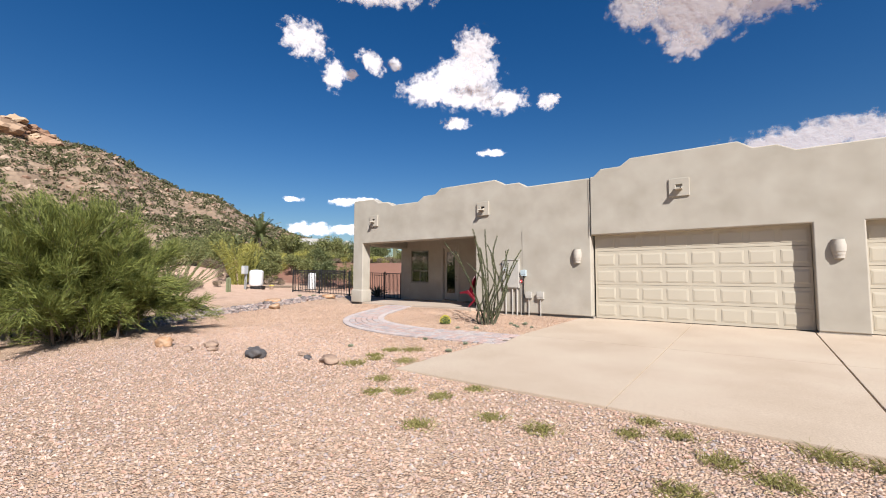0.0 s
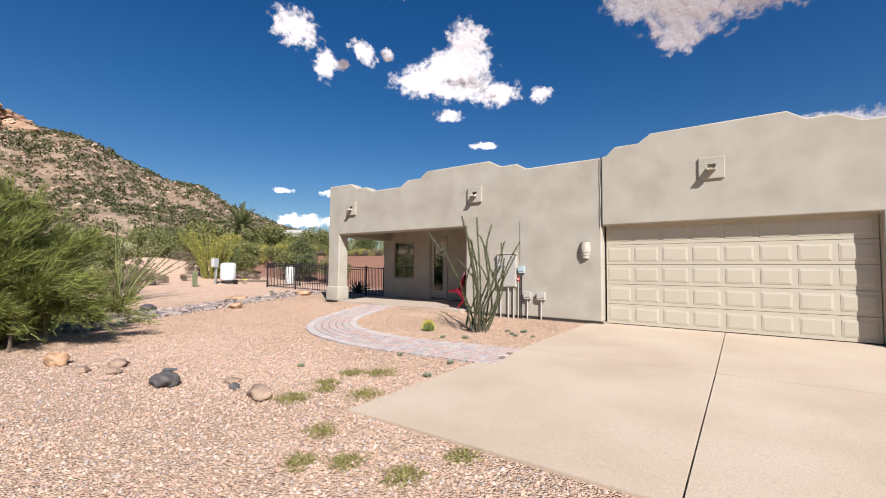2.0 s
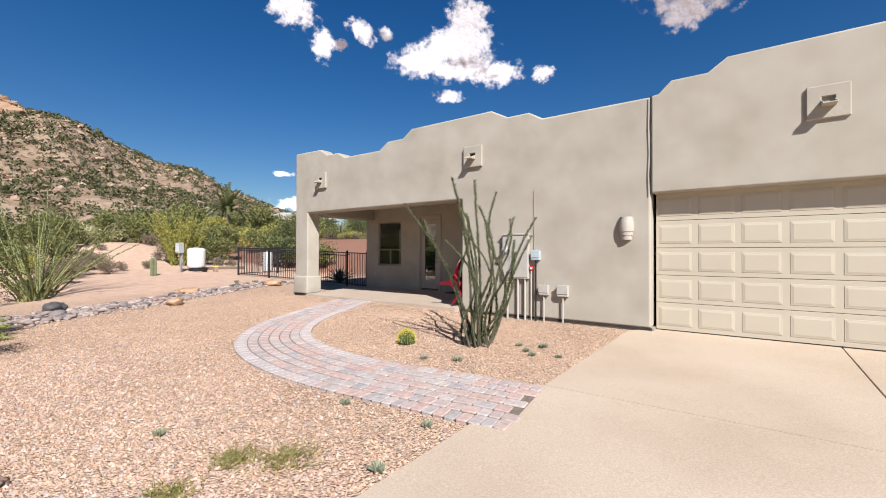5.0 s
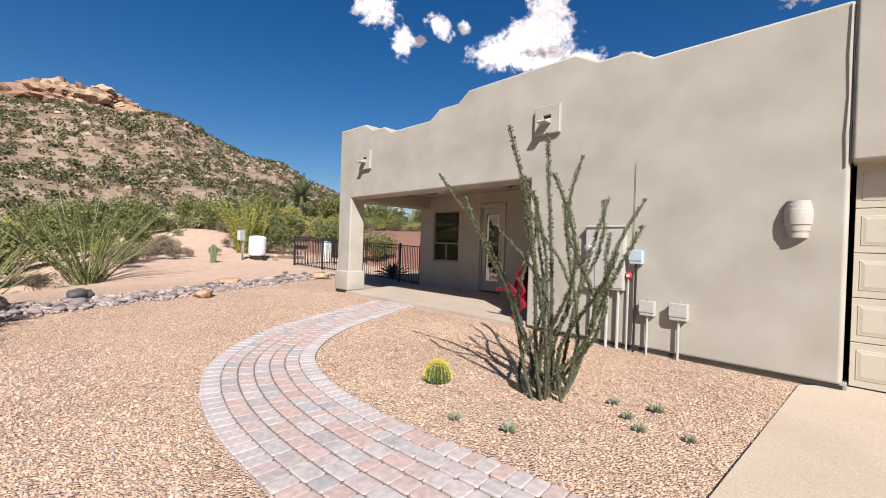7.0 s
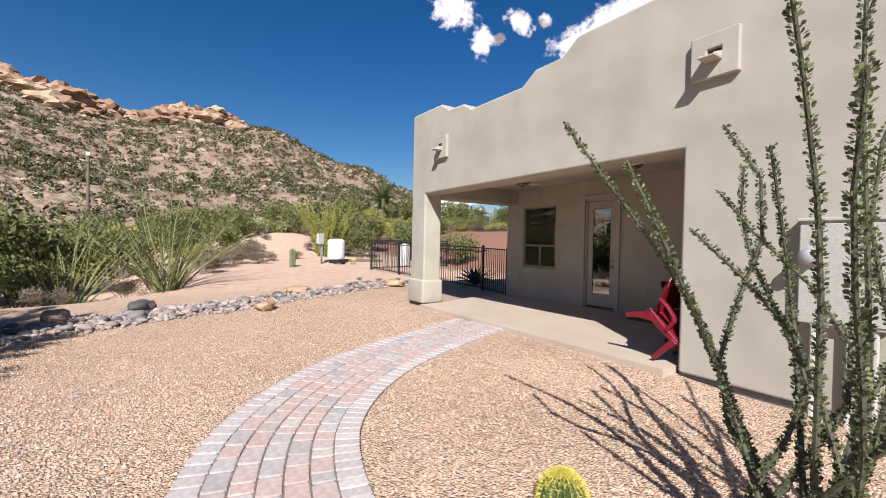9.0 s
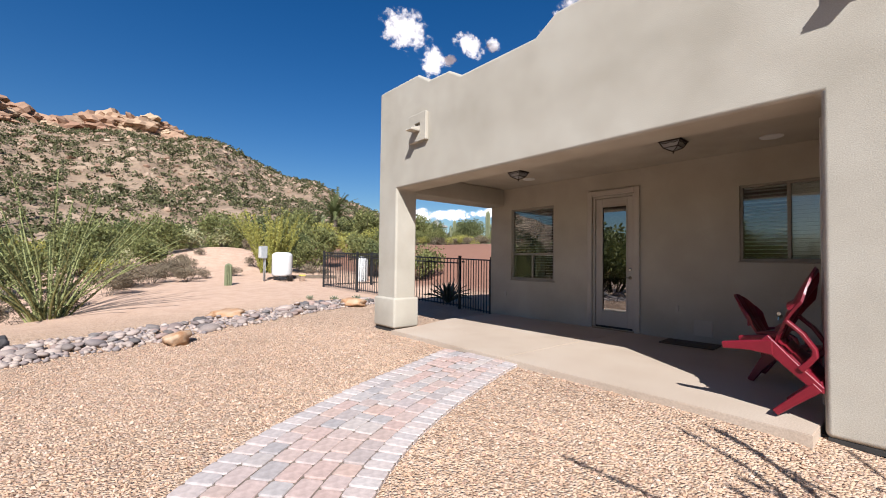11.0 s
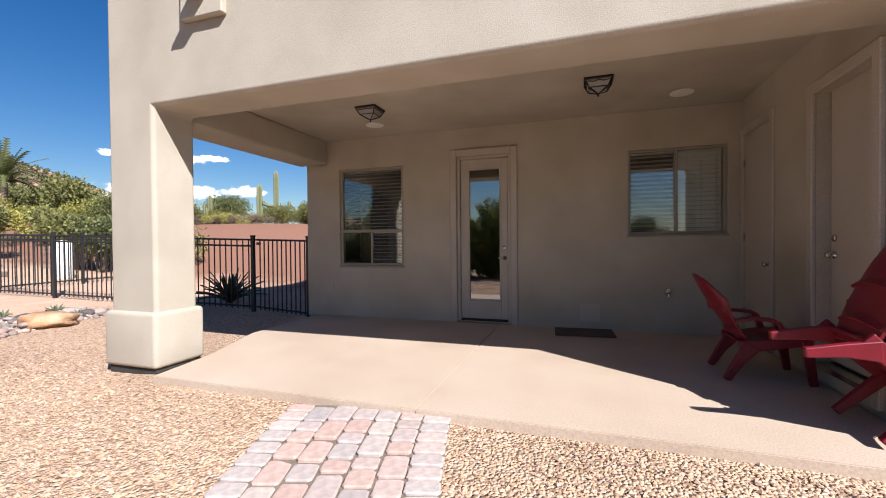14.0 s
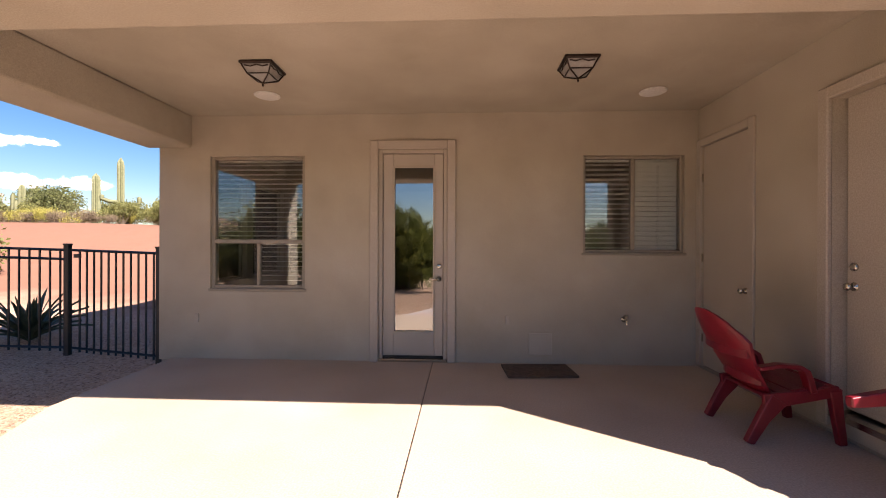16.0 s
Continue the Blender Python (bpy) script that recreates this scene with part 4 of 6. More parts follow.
# ---- red chairs ----
def adirondack(m, label):
    """Faces +x; the rear feet stand near x = 0, the front feet near x = 0.58."""
    ob = thing("patio_chair", label, "chair", "red patio chairs", m @ Matrix.Scale(0.97, 4))
    # backrest: a dished shell with an arched top and shallow grooves between its staves
    bm = bmesh.new()
    front, rear = [], []
    cols, rows = 21, 12
    for j in range(rows):
        s = j / (rows - 1)
        for side, dx in ((front, 0.0), (rear, -0.022)):
            line = []
            for i in range(cols):
                u = -1 + 2 * i / (cols - 1)
                h = s * (0.80 - 0.27 * abs(u) ** 2.6)
                half = 0.2 + 0.085 * min(1, h / 0.6) - 0.03 * max(0, h - 0.62) / 0.18
                groove = -0.007 if i % 4 == 2 else 0.0
                px = 0.2 - 0.48 * h - 0.03 * math.sin(s * 3) + 0.045 * u * u * (0.4 + s)
                line.append(bm.verts.new((px + dx + (groove if dx == 0 else 0), u * half, 0.3 + 0.79 * h)))
            side.append(line)
    for j in range(rows - 1):
        for i in range(cols - 1):
            bm.faces.new([front[j][i], front[j][i + 1], front[j + 1][i + 1], front[j + 1][i]])
            bm.faces.new([rear[j][i], rear[j + 1][i], rear[j + 1][i + 1], rear[j][i + 1]])
    for i in range(cols - 1):
        bm.faces.new([front[0][i], rear[0][i], rear[0][i + 1], front[0][i + 1]])
        bm.faces.new([front[-1][i], front[-1][i + 1], rear[-1][i + 1], rear[-1][i]])
    for j in range(rows - 1):
        bm.faces.new([front[j][0], front[j + 1][0], rear[j + 1][0], rear[j][0]])
        bm.faces.new([front[j][-1], rear[j][-1], rear[j + 1][-1], front[j + 1][-1]])
    bmesh.ops.recalc_face_normals(bm, faces=bm.faces[:])
    part("backrest", bm, RED_PLASTIC, ob)
    for h, w in ((0.16, 0.215), (0.42, 0.25)):
        bm = bmesh.new()
        rows = []
        for i in range(9):
            u = -1 + i / 4
            px, pz = 0.2 - 0.48 * h - 0.055 + 0.05 * u * u, 0.3 + 0.79 * h
            rows.append([bm.verts.new((px + a, u * w, pz + c)) for a, c in ((0.012, -0.03), (0.012, 0.03), (-0.012, 0.03), (-0.012, -0.03))])
        for s, t in zip(rows, rows[1:]):
            for q in range(4):
                bm.faces.new([s[q], s[(q + 1) % 4], t[(q + 1) % 4], t[q]])
        bm.faces.new(rows[0][::-1])
        bm.faces.new(rows[-1])
        bmesh.ops.recalc_face_normals(bm, faces=bm.faces[:])
        part("back_rail", bm, RED_PLASTIC, ob)
    # seat: slats from the back to a rolled front edge
    for k in range(6):
        s = k / 5
        px, pz = 0.17 + 0.43 * s, 0.335 + 0.07 * s + 0.02 * math.sin(s * 3.1)
        bm = box(-0.045, 0.045, -0.235 - 0.02 * s, 0.235 + 0.02 * s, -0.014, 0.008, 0.006, 2)
        bmesh.ops.rotate(bm, verts=bm.verts[:], cent=(0, 0, 0), matrix=Matrix.Rotation(radians(-9 if k < 5 else 28), 3, "Y"))
        bmesh.ops.translate(bm, verts=bm.verts[:], vec=(px, 0, pz))
        part("seat_slat", bm, RED_PLASTIC, ob)
    for sy in (-1, 1):
        y = sy * 0.245

        def blade(points, wide, thick=0.05):
            """A moulded strip along points in x, z at the chair's side; wide is measured in the plane."""
            bm = bmesh.new()
            rows = []
            for i, (px, pz) in enumerate(points):
                q0, q1 = points[max(i - 1, 0)], points[min(i + 1, len(points) - 1)]
                dx, dz = q1[0] - q0[0], q1[1] - q0[1]
                ln = math.hypot(dx, dz)
                nx, nz = -dz / ln * wide[i] / 2, dx / ln * wide[i] / 2
                rows.append([bm.verts.new(p) for p in ((px + nx, y - thick / 2, pz + nz), (px + nx, y + thick / 2, pz + nz), (px - nx, y + thick / 2, pz - nz), (px - nx, y - thick / 2, pz - nz))])
            for s, t in zip(rows, rows[1:]):
                for q in range(4):
                    bm.faces.new([s[q], s[(q + 1) % 4], t[(q + 1) % 4], t[q]])
            bm.faces.new(rows[0][::-1])
            bm.faces.new(rows[-1])
            bmesh.ops.recalc_face_normals(bm, faces=bm.faces[:])
            return bm
        soften(part("side_rail", blade([(0.1, 0.3), (0.35, 0.335), (0.62, 0.385)], [0.11, 0.09, 0.075], 0.035), RED_PLASTIC, ob), 0.01, 2)
        soften(part("leg", blade([(0.2, 0.32), (0.1, 0.18), (0.0, 0.0)], [0.13, 0.085, 0.06]), RED_PLASTIC, ob), 0.01, 2)
        soften(part("leg", blade([(0.585, 0.39), (0.61, 0.2), (0.64, 0.0)], [0.085, 0.07, 0.055]), RED_PLASTIC, ob), 0.01, 2)
        soften(part("armrest", blade([(0.06, 0.535), (0.2, 0.56), (0.34, 0.55), (0.385, 0.52), (0.41, 0.45), (0.43, 0.37)], [0.03, 0.03, 0.034, 0.045, 0.045, 0.05], 0.075), RED_PLASTIC, ob), 0.01, 2)
    return ob


adirondack(pose(5.89, 1.38, 0.0), "red resin slatted patio chair standing on the slab")
tip = Matrix.Translation((6.35, 0.24, 0.02)) @ Matrix.Rotation(radians(53), 4, "Y") @ Matrix.Translation((-0.64, 0, 0))
adirondack(tip, "red resin patio chair tipped forward against the wall")


# ---- iron fence and gate ----
def fence_run(name, p, q, label, category, every=0.105, height=1.42, posts=(), lift=0.05):
    """Bars between two rails from p to q, following the ground."""
    p, q = Vector(p), Vector(q)
    ob = thing(name, label, category, "patio fence", pose(p.x, p.y, ground_z(p.x, p.y)))
    base = ground_z(p.x, p.y)
    length = (q - p).length
    d = (q - p) / length

    def at(s, h):
        w = p + d * s
        return Vector((w.x - p.x, w.y - p.y, ground_z(p.x, p.y) * (1 - s / length) + ground_z(q.x, q.y) * (s / length) + h - base))
    for h in (height - 0.04, height - 0.16 if name == "fence" else 0.1, 0.1):
        bm = bmesh.new()
        tube(bm, [at(0, h), at(length, h)], 0.017, 4)
        part("rail", bm, IRON, ob)
    bm = box(-0.0085, 0.0085, -0.0085, 0.0085, lift, height - 0.03)
    me = mesh_of("bar", bm, IRON)
    n = int(length / every)
    for k in range(1, n):
        b = part("bar", me, IRON, ob)
        b.location = at(k * length / n, 0)
    for s in posts:
        b = part("post", box(-0.032, 0.032, -0.032, 0.032, -0.1, height + 0.02, 0.004, 1), IRON, ob)
        b.location = at(s, 0)
        c = part("post_cap", box(-0.038, 0.038, -0.038, 0.038, height + 0.02, height + 0.045, 0.006, 1), IRON, b)
    return ob


gate = fence_run("gate", (-1.2, 3.36), (0.17, 3.14), "closed black iron garden gate beside the patio", "gate", 0.115, posts=(1.36,))
part("latch", box(0.03, 0.1, -0.02, 0.02, 1.28, 1.33), IRON, gate)
fence_run("fence", (-8.8, 2.75), (-1.24, 3.37), "black iron picket fence on sandy ground", "fence", 0.13, posts=(0.0, 2.45, 4.95, 7.55))
fence_run("fence", (-8.8, 2.78), (-9.2, 7.3), "black iron picket fence on sandy ground", "fence", 0.14, posts=(2.3, 4.5))


# ---- plants ----
def leaf_cloud(rng, n, centre, radii, size, up=0.4, thin=0.3, hollow=0.45):
    """n small leaf quads in a lumpy ellipsoid shell: verts and faces."""
    u = rng.normal(size=(n, 3))
    u /= np.linalg.norm(u, axis=1)[:, None]
    lump = 1 + 0.18 * np.sin(u[:, 0] * 5 + u[:, 1] * 3 + centre[0]) + 0.14 * np.sin(u[:, 2] * 7 + u[:, 1] * 6)
    r = (hollow + (1 - hollow) * rng.random(n) ** 0.6) * lump
    c = np.array(centre) + u * r[:, None] * np.array(radii)
    d = rng.normal(size=(n, 3)) * 0.8 + u * 0.6
    d[:, 2] += up
    d /= np.linalg.norm(d, axis=1)[:, None]
    s = np.cross(d, rng.normal(size=(n, 3)))
    s /= np.linalg.norm(s, axis=1)[:, None] + 1e-9
    ln = size * (0.6 + 0.8 * rng.random(n))[:, None]
    w = ln * thin
    v = np.stack([c - s * w * 0.5, c + d * ln * 0.5 - s * w, c + d * ln, c + d * ln * 0.5 + s * w], axis=1).reshape(-1, 3)
    f = np.arange(n * 4).reshape(n, 4)
    return v, f


def shrub_meshes(seed, mat, lumps, leaves, size, height, spread, thin=0.3, up=0.4):
    """A trunk of several limbs and a crown of leaf clumps."""
    rng = np.random.default_rng(seed)
    bm = bmesh.new()
    vs, fs, off = [], [], 0
    for k in range(lumps):
        a, r = rng.random() * 6.28, spread * math.sqrt(rng.random()) * 0.75
        h = height * (0.45 + 0.38 * rng.random()) * (1 - 0.35 * (r / spread) ** 2)
        top = (r * math.cos(a), r * math.sin(a), h)
        mid = (top[0] * 0.45, top[1] * 0.45, h * 0.4)
        tube(bm, [(0.03 * math.cos(a), 0.03 * math.sin(a), -0.15), mid, top], [0.03 * height / 2, 0.018 * height / 2, 0.006], 5)
        q = 0.3 + 0.25 * rng.random()
        v, f = leaf_cloud(rng, leaves // lumps, top, (spread * q, spread * q, height * q * 0.62), size, up, thin)
        v[:, 2] = np.maximum(v[:, 2], 0.02)
        vs.append(v)
        fs.append(f + off)
        off += len(v)
    crown = raw_mesh("crown", np.concatenate(vs).tolist(), np.concatenate(fs).tolist(), mat)
    return mesh_of("trunk", bm, BARK), crown


def put_plant(name, meshes, x, y, scale, turn, label, category, group, dz=0.0):
    ob = thing(name, label, category, group, Matrix.Translation((x, y, ground_z(x, y) + dz)) @ Matrix.Rotation(turn, 4, "Z") @ Matrix.Scale(scale, 4))
    part("trunk", meshes[0], None, ob)
    part("crown", meshes[1], None, ob)
    return ob


# the big broom bush beside the gravel yard
def broom_bush(x, y, spread, height, n):
    rng = np.random.default_rng(11)
    ob = thing("bush", "large fine-leaved green broom bush on the gravel", "bush", at=pose(x, y, ground_z(x, y)))
    bm = bmesh.new()
    plumes = []
    for k in range(110):
        a, tilt = rng.random() * 6.28, 0.1 + 1.08 * rng.random() ** 0.8
        ln = height * (0.72 + 0.42 * rng.random()) * (1.0 if tilt < 0.7 else 0.85 + 0.2 * spread / height)
        base = Vector((0.5 * rng.normal(), 0.5 * rng.normal(), -0.1))
        pts = []
        for i in range(6):
            s = i / 5
            rr = ln * s * math.sin(tilt * (0.6 + 0.5 * s))
            kink = Vector((rng.normal(), rng.normal(), rng.normal())) * 0.07 * s
            pts.append(base + kink + Vector((rr * math.cos(a) * spread / height, rr * math.sin(a) * spread / height, max(0.08, ln * s * math.cos(tilt * (0.6 + 0.55 * s))))))
        tube(bm, pts, [0.028, 0.021, 0.015, 0.01, 0.006, 0.003], 4)
        # side sprays leave each limb at its outer part
        for q in range(17):
            s = 0.07 + 0.93 * rng.random() ** 0.85
            i = min(int(s * 5), 4)
            p = pts[i].lerp(pts[i + 1], s * 5 - i)
            d = (pts[i + 1] - pts[i]).normalized() + Vector((rng.normal(), rng.normal(), rng.normal() * 0.7 + 0.15)) * 0.55
            d.normalize()
            e = p + d * (0.35 + 0.4 * rng.random())
            e.z = max(e.z, 0.1)
            tube(bm, [p, e], [0.006, 0.002], 3)
            plumes.append((p, e))
    per = n // len(plumes)
    vs = []
    for p, e in plumes:
        p, e = np.array(tuple(p)), np.array(tuple(e))
        s = rng.random(per)[:, None] ** 0.8
        c = p + (e - p) * s + rng.normal(size=(per, 3)) * 0.07
        d = (e - p) / np.linalg.norm(e - p) + rng.normal(size=(per, 3)) * 0.33 + np.array([0, 0, 0.1])
        d /= np.linalg.norm(d, axis=1)[:, None]
        t = np.cross(d, rng.normal(size=(per, 3)))
        t /= np.linalg.norm(t, axis=1)[:, None]
        ln = (0.1 + 0.16 * rng.random(per))[:, None]
        v = np.stack([c - t * 0.0075, c + t * 0.0075, c + d * ln], axis=1).reshape(-1, 3)
        v[:, 2] = np.maximum(v[:, 2], 0.01)
        vs.append(v)
    v = np.concatenate(vs)
    f = np.arange(len(v)).reshape(-1, 3)
    tagged(part("twig_tangle", bm, BARK, ob), kind="stuff")
    part("foliage", raw_mesh("foliage", v.tolist(), f.tolist(), BROOM), None, ob)


broom_bush(0.9, -10.0, 2.3, 3.15, 230000)


# ocotillo: thorny wands covered with small leaves
def ocotillo(x, y, seed, stems, height, lean, label, leaf=0.03, per=260, r0=0.022, mats=(OCO_STEM, OCO_LEAF), root=0.12, wave=0.05, bend=1.25):
    rng = np.random.default_rng(seed)
    ob = thing("ocotillo", label, "ocotillo", at=pose(x, y, ground_z(x, y)))
    for k in range(stems):
        a = k * 2.4 + rng.random() * 0.6
        t = lean * math.sqrt((k + 0.5) / stems)
        h = height * (0.62 + 0.42 * rng.random())
        base = Vector((root * math.cos(a) * math.sqrt(rng.random()), root * math.sin(a) * math.sqrt(rng.random()), -0.12))
        pts, side = [], Vector((rng.normal() * wave, rng.normal() * wave, 0))
        for i in range(8):
            s = i / 7
            rr = h * math.sin(t) * (s ** bend)
            pts.append(base + Vector((rr * math.cos(a), rr * math.sin(a), h * math.cos(t) * s)) + side * math.sin(s * 6 + k))
        bm = bmesh.new()
        tube(bm, pts, [r0 * (1 - 0.6 * i / 7) for i in range(8)], 6)
        wand = part("wand", bm, mats[0], ob)
        P = np.array([tuple(p) for p in pts])
        s = 0.1 + 0.9 * rng.random(per)
        idx = np.minimum((s * 7).astype(int), 6)
        fr = (s * 7 - idx)[:, None]
        u = rng.normal(size=(per, 3))
        u[:, 2] *= 0.3
        u /= np.linalg.norm(u, axis=1)[:, None]
        c = P[idx] * (1 - fr) + P[idx + 1] * fr + u * r0 * 0.6
        d = u + np.array([0, 0, 0.7])
        d /= np.linalg.norm(d, axis=1)[:, None]
        w = np.cross(d, rng.normal(size=(per, 3)))
        w /= np.linalg.norm(w, axis=1)[:, None]
        ln = leaf * (0.6 + 0.7 * rng.random(per))[:, None]
        v = np.stack([c, c + d * ln * 0.6 + w * ln * 0.33, c + d * ln, c + d * ln * 0.6 - w * ln * 0.33], axis=1).reshape(-1, 3)
        part("leaves", raw_mesh("leaves", v.tolist(), np.arange(len(v)).reshape(-1, 4).tolist(), mats[1]), None, wand)
    return ob


ocotillo(8.64, -2.45, 5, 19, 2.78, 0.45, "tall green ocotillo with thorny leafy wands in gravel", leaf=0.022, per=1100, r0=0.019, wave=0.12, bend=1.15)
ocotillo(-6.3, -5.2, 8, 40, 3.5, 0.95, "wide sprawling green ocotillo on the bank", leaf=0.045, per=320, r0=0.023, mats=(PALE_STEM, DARK_SHRUB), root=0.35)
ocotillo(-6.8, -7.6, 9, 26, 2.9, 0.9, "sprawling green ocotillo on the bank", leaf=0.035, per=200, r0=0.022, mats=(PALE_STEM, SHRUB), root=0.3)
ocotillo(-15.6, 2.8, 14, 64, 3.6, 0.5, "yellow-green many-stemmed shrub behind the water tank", leaf=0.09, per=110, r0=0.022, mats=(YELLOW_SHRUB, YELLOW_SHRUB), root=0.5)


def cactus_column(bm, path, radius, ribs=14):
    """A ribbed column along points, with a rounded tip."""
    n = len(path)
    rings = []
    for i, p in enumerate(path):
        p = Vector(p)
        d = (Vector(path[min(i + 1, n - 1)]) - Vector(path[max(i - 1, 0)])).normalized()
        a = d.cross(Vector((0.2, 0.97, 0.1))).normalized()
        b = d.cross(a)
        s = i / (n - 1)
        r = radius * (1.0 if s < 0.86 else math.sqrt(max(0.02, 1 - ((s - 0.86) / 0.14) ** 2)))
        rings.append([bm.verts.new(p + (a * math.cos(k * math.pi / ribs) + b * math.sin(k * math.pi / ribs)) * r * (1.0 if k % 2 else 0.78)) for k in range(ribs * 2)])
    m = ribs * 2
    for s, t in zip(rings, rings[1:]):
        for k in range(m):
            bm.faces.new([s[k], s[(k + 1) % m], t[(k + 1) % m], t[k]])
    bm.faces.new(rings[-1][::-1])


def column_points(p, q, n=14):
    return [tuple(Vector(p).lerp(Vector(q), i / (n - 1))) for i in range(n)]


def saguaro(x, y, height, radius, arms, label):
    ob = thing("saguaro", label, "cactus", "saguaro cacti", pose(x, y, ground_z(x, y) - 0.1))
    bm = bmesh.new()
    cactus_column(bm, column_points((0, 0, 0), (0, 0, height), 18), radius)
    part("stem", bm, CACTUS, ob)
    for a, h, out, up in arms:
        bm = bmesh.new()
        c, s = math.cos(a), math.sin(a)
        pts = [(0, 0, h), (c * out * 0.6, s * out * 0.6, h + 0.02), (c * out, s * out, h + 0.15)] + [(c * out, s * out, h + 0.15 + up * k / 6) for k in range(1, 7)]
        cactus_column(bm, pts, radius * 0.62, 10)
        part("arm", bm, CACTUS, ob, "", True)
    return ob


saguaro(-13.0, 17.9, 3.5, 0.16, ((0.3, 1.1, 0.8, 0.35), (3.6, 1.3, 0.75, 0.2)), "tall green saguaro with short arms on the slope")
saguaro(-13.9, 17.5, 2.65, 0.18, (), "single-stemmed green saguaro on the slope")
saguaro(-24.5, 23.6, 2.6, 0.18, ((0.3, 0.5, 0.5, 1.5), (3.4, 0.6, 0.5, 1.3), (1.9, 0.6, 0.45, 1.1), (5.0, 0.5, 0.5, 0.9)), "clustered many-armed green cactus on the slope")
saguaro(-10.9, -0.3, 0.98, 0.14, (), "short green columnar cactus on sand")
saguaro(-60, 25, 5.0, 0.32, ((0.5, 2.0, 0.9, 1.6),), "far green saguaro on the desert flat")


def barrel_cactus(x, y):
    ob = thing("barrel_cactus", "round golden barrel cactus with yellow spines", "cactus", at=pose(x, y, ground_z(x, y)))
    bm = bmesh.new()
    ribs, rows = 20, 9
    rings = []
    for i in range(rows):
        t = -0.25 + 1.7 * i / (rows - 1)
        rings.append([bm.verts.new((math.cos(k * math.pi / ribs) * 0.15 * math.cos(t) * (1 if k % 2 else 0.84), math.sin(k * math.pi / ribs) * 0.15 * math.cos(t) * (1 if k % 2 else 0.84), 0.02 + 0.17 * (math.sin(t) + 0.25))) for k in range(ribs * 2)])
    for s, t in zip(rings, rings[1:]):
        for k in range(ribs * 2):
            bm.faces.new([s[k], s[(k + 1) % (ribs * 2)], t[(k + 1) % (ribs * 2)], t[k]])
    bm.faces.new(rings[-1])
    part("body", bm, BARREL_SKIN, ob)
    rng = np.random.default_rng(3)
    n = 2800
    k = rng.integers(0, ribs, n) * 2 + 1
    t = -0.2 + 1.75 * rng.random(n) ** 0.6
    a = k * math.pi / ribs
    u = np.stack([np.cos(a) * np.cos(t), np.sin(a) * np.cos(t), np.sin(t)], axis=1)
    c = u * np.array([0.15, 0.15, 0.17]) + np.array([0, 0, 0.065])
    d = u + rng.normal(size=(n, 3)) * 0.42
    d /= np.linalg.norm(d, axis=1)[:, None]
    w = np.cross(d, rng.normal(size=(n, 3)))
    w /= np.linalg.norm(w, axis=1)[:, None]
    v = np.stack([c - w * 0.0025, c + w * 0.0025, c + d * 0.034], axis=1).reshape(-1, 3)
    part("spines", raw_mesh("spines", v.tolist(), np.arange(n * 3).reshape(-1, 3).tolist(), SPINE), None, ob)


barrel_cactus(7.5, -3.02)


def rosette(name, x, y, n, length, width, mat, label, category, seed, group="", flat=0.0):
    rng = random.Random(seed)
    ob = thing(name, label, category, group, pose(x, y, ground_z(x, y)))
    for k in range(n):
        a, t = k * 2.4, 0.15 + 1.15 * (k / n) ** 0.8 + flat * 0.2
        ln = length * rng.uniform(0.8, 1.1)
        bm = bmesh.new()
        rows = []
        for i in range(6):
            s = i / 5
            bend = t * (0.75 + 0.35 * s)
            px, pz = ln * s * math.sin(bend) + 0.02, ln * s * math.cos(bend) + 0.02
            w = width * (0.6 + 1.2 * s if s < 0.3 else 1.0 - ((s - 0.3) / 0.7) ** 1.6) + 0.002
            rows.append([bm.verts.new((px * math.cos(a) - sy * w * math.sin(a), px * math.sin(a) + sy * w * math.cos(a), pz + dz)) for sy, dz in ((-1, 0.012), (0, -0.018), (1, 0.012), (0, 0.004))])
        for s, q in zip(rows, rows[1:]):
            for j in range(4):
                bm.faces.new([s[j], s[(j + 1) % 4], q[(j + 1) % 4], q[j]])
        part("leaf", bm, mat, ob)
    return ob


rosette("agave", -2.5, 4.0, 38, 0.75, 0.055, AGAVE, "dark spiky agave behind the iron fence", "agave", 4)
PALE = material("dusty_leaf", [(0.16, 0.176, 0.112), (0.24, 0.248, 0.16)], scale=12, rough=0.8, bump=0.1)
for i, (x, y, s) in enumerate(((9.19, -2.18, 0.1), (9.42, -2.41, 0.09), (9.55, -2.05, 0.14), (9.6, -2.6, 0.1), (9.96, -2.48, 0.07), (8.84, -3.46, 0.13), (8.35, -3.61, 0.09), (8.7, -5.42, 0.1), (9.75, -5.35, 0.1), (9.9, -6.15, 0.12), (7.81, -6.84, 0.1), (-4.5, 1.2, 0.3), (-4.3, 1.84, 0.34), (-3.5, 1.75, 0.28), (-4.9, 0.6, 0.25))):
    rosette("seedling", x, y, 14, s * 0.48, s * 0.07, PALE, "tiny dusty grey-green plant in the gravel", "plant", 20 + i, "gravel seedlings")


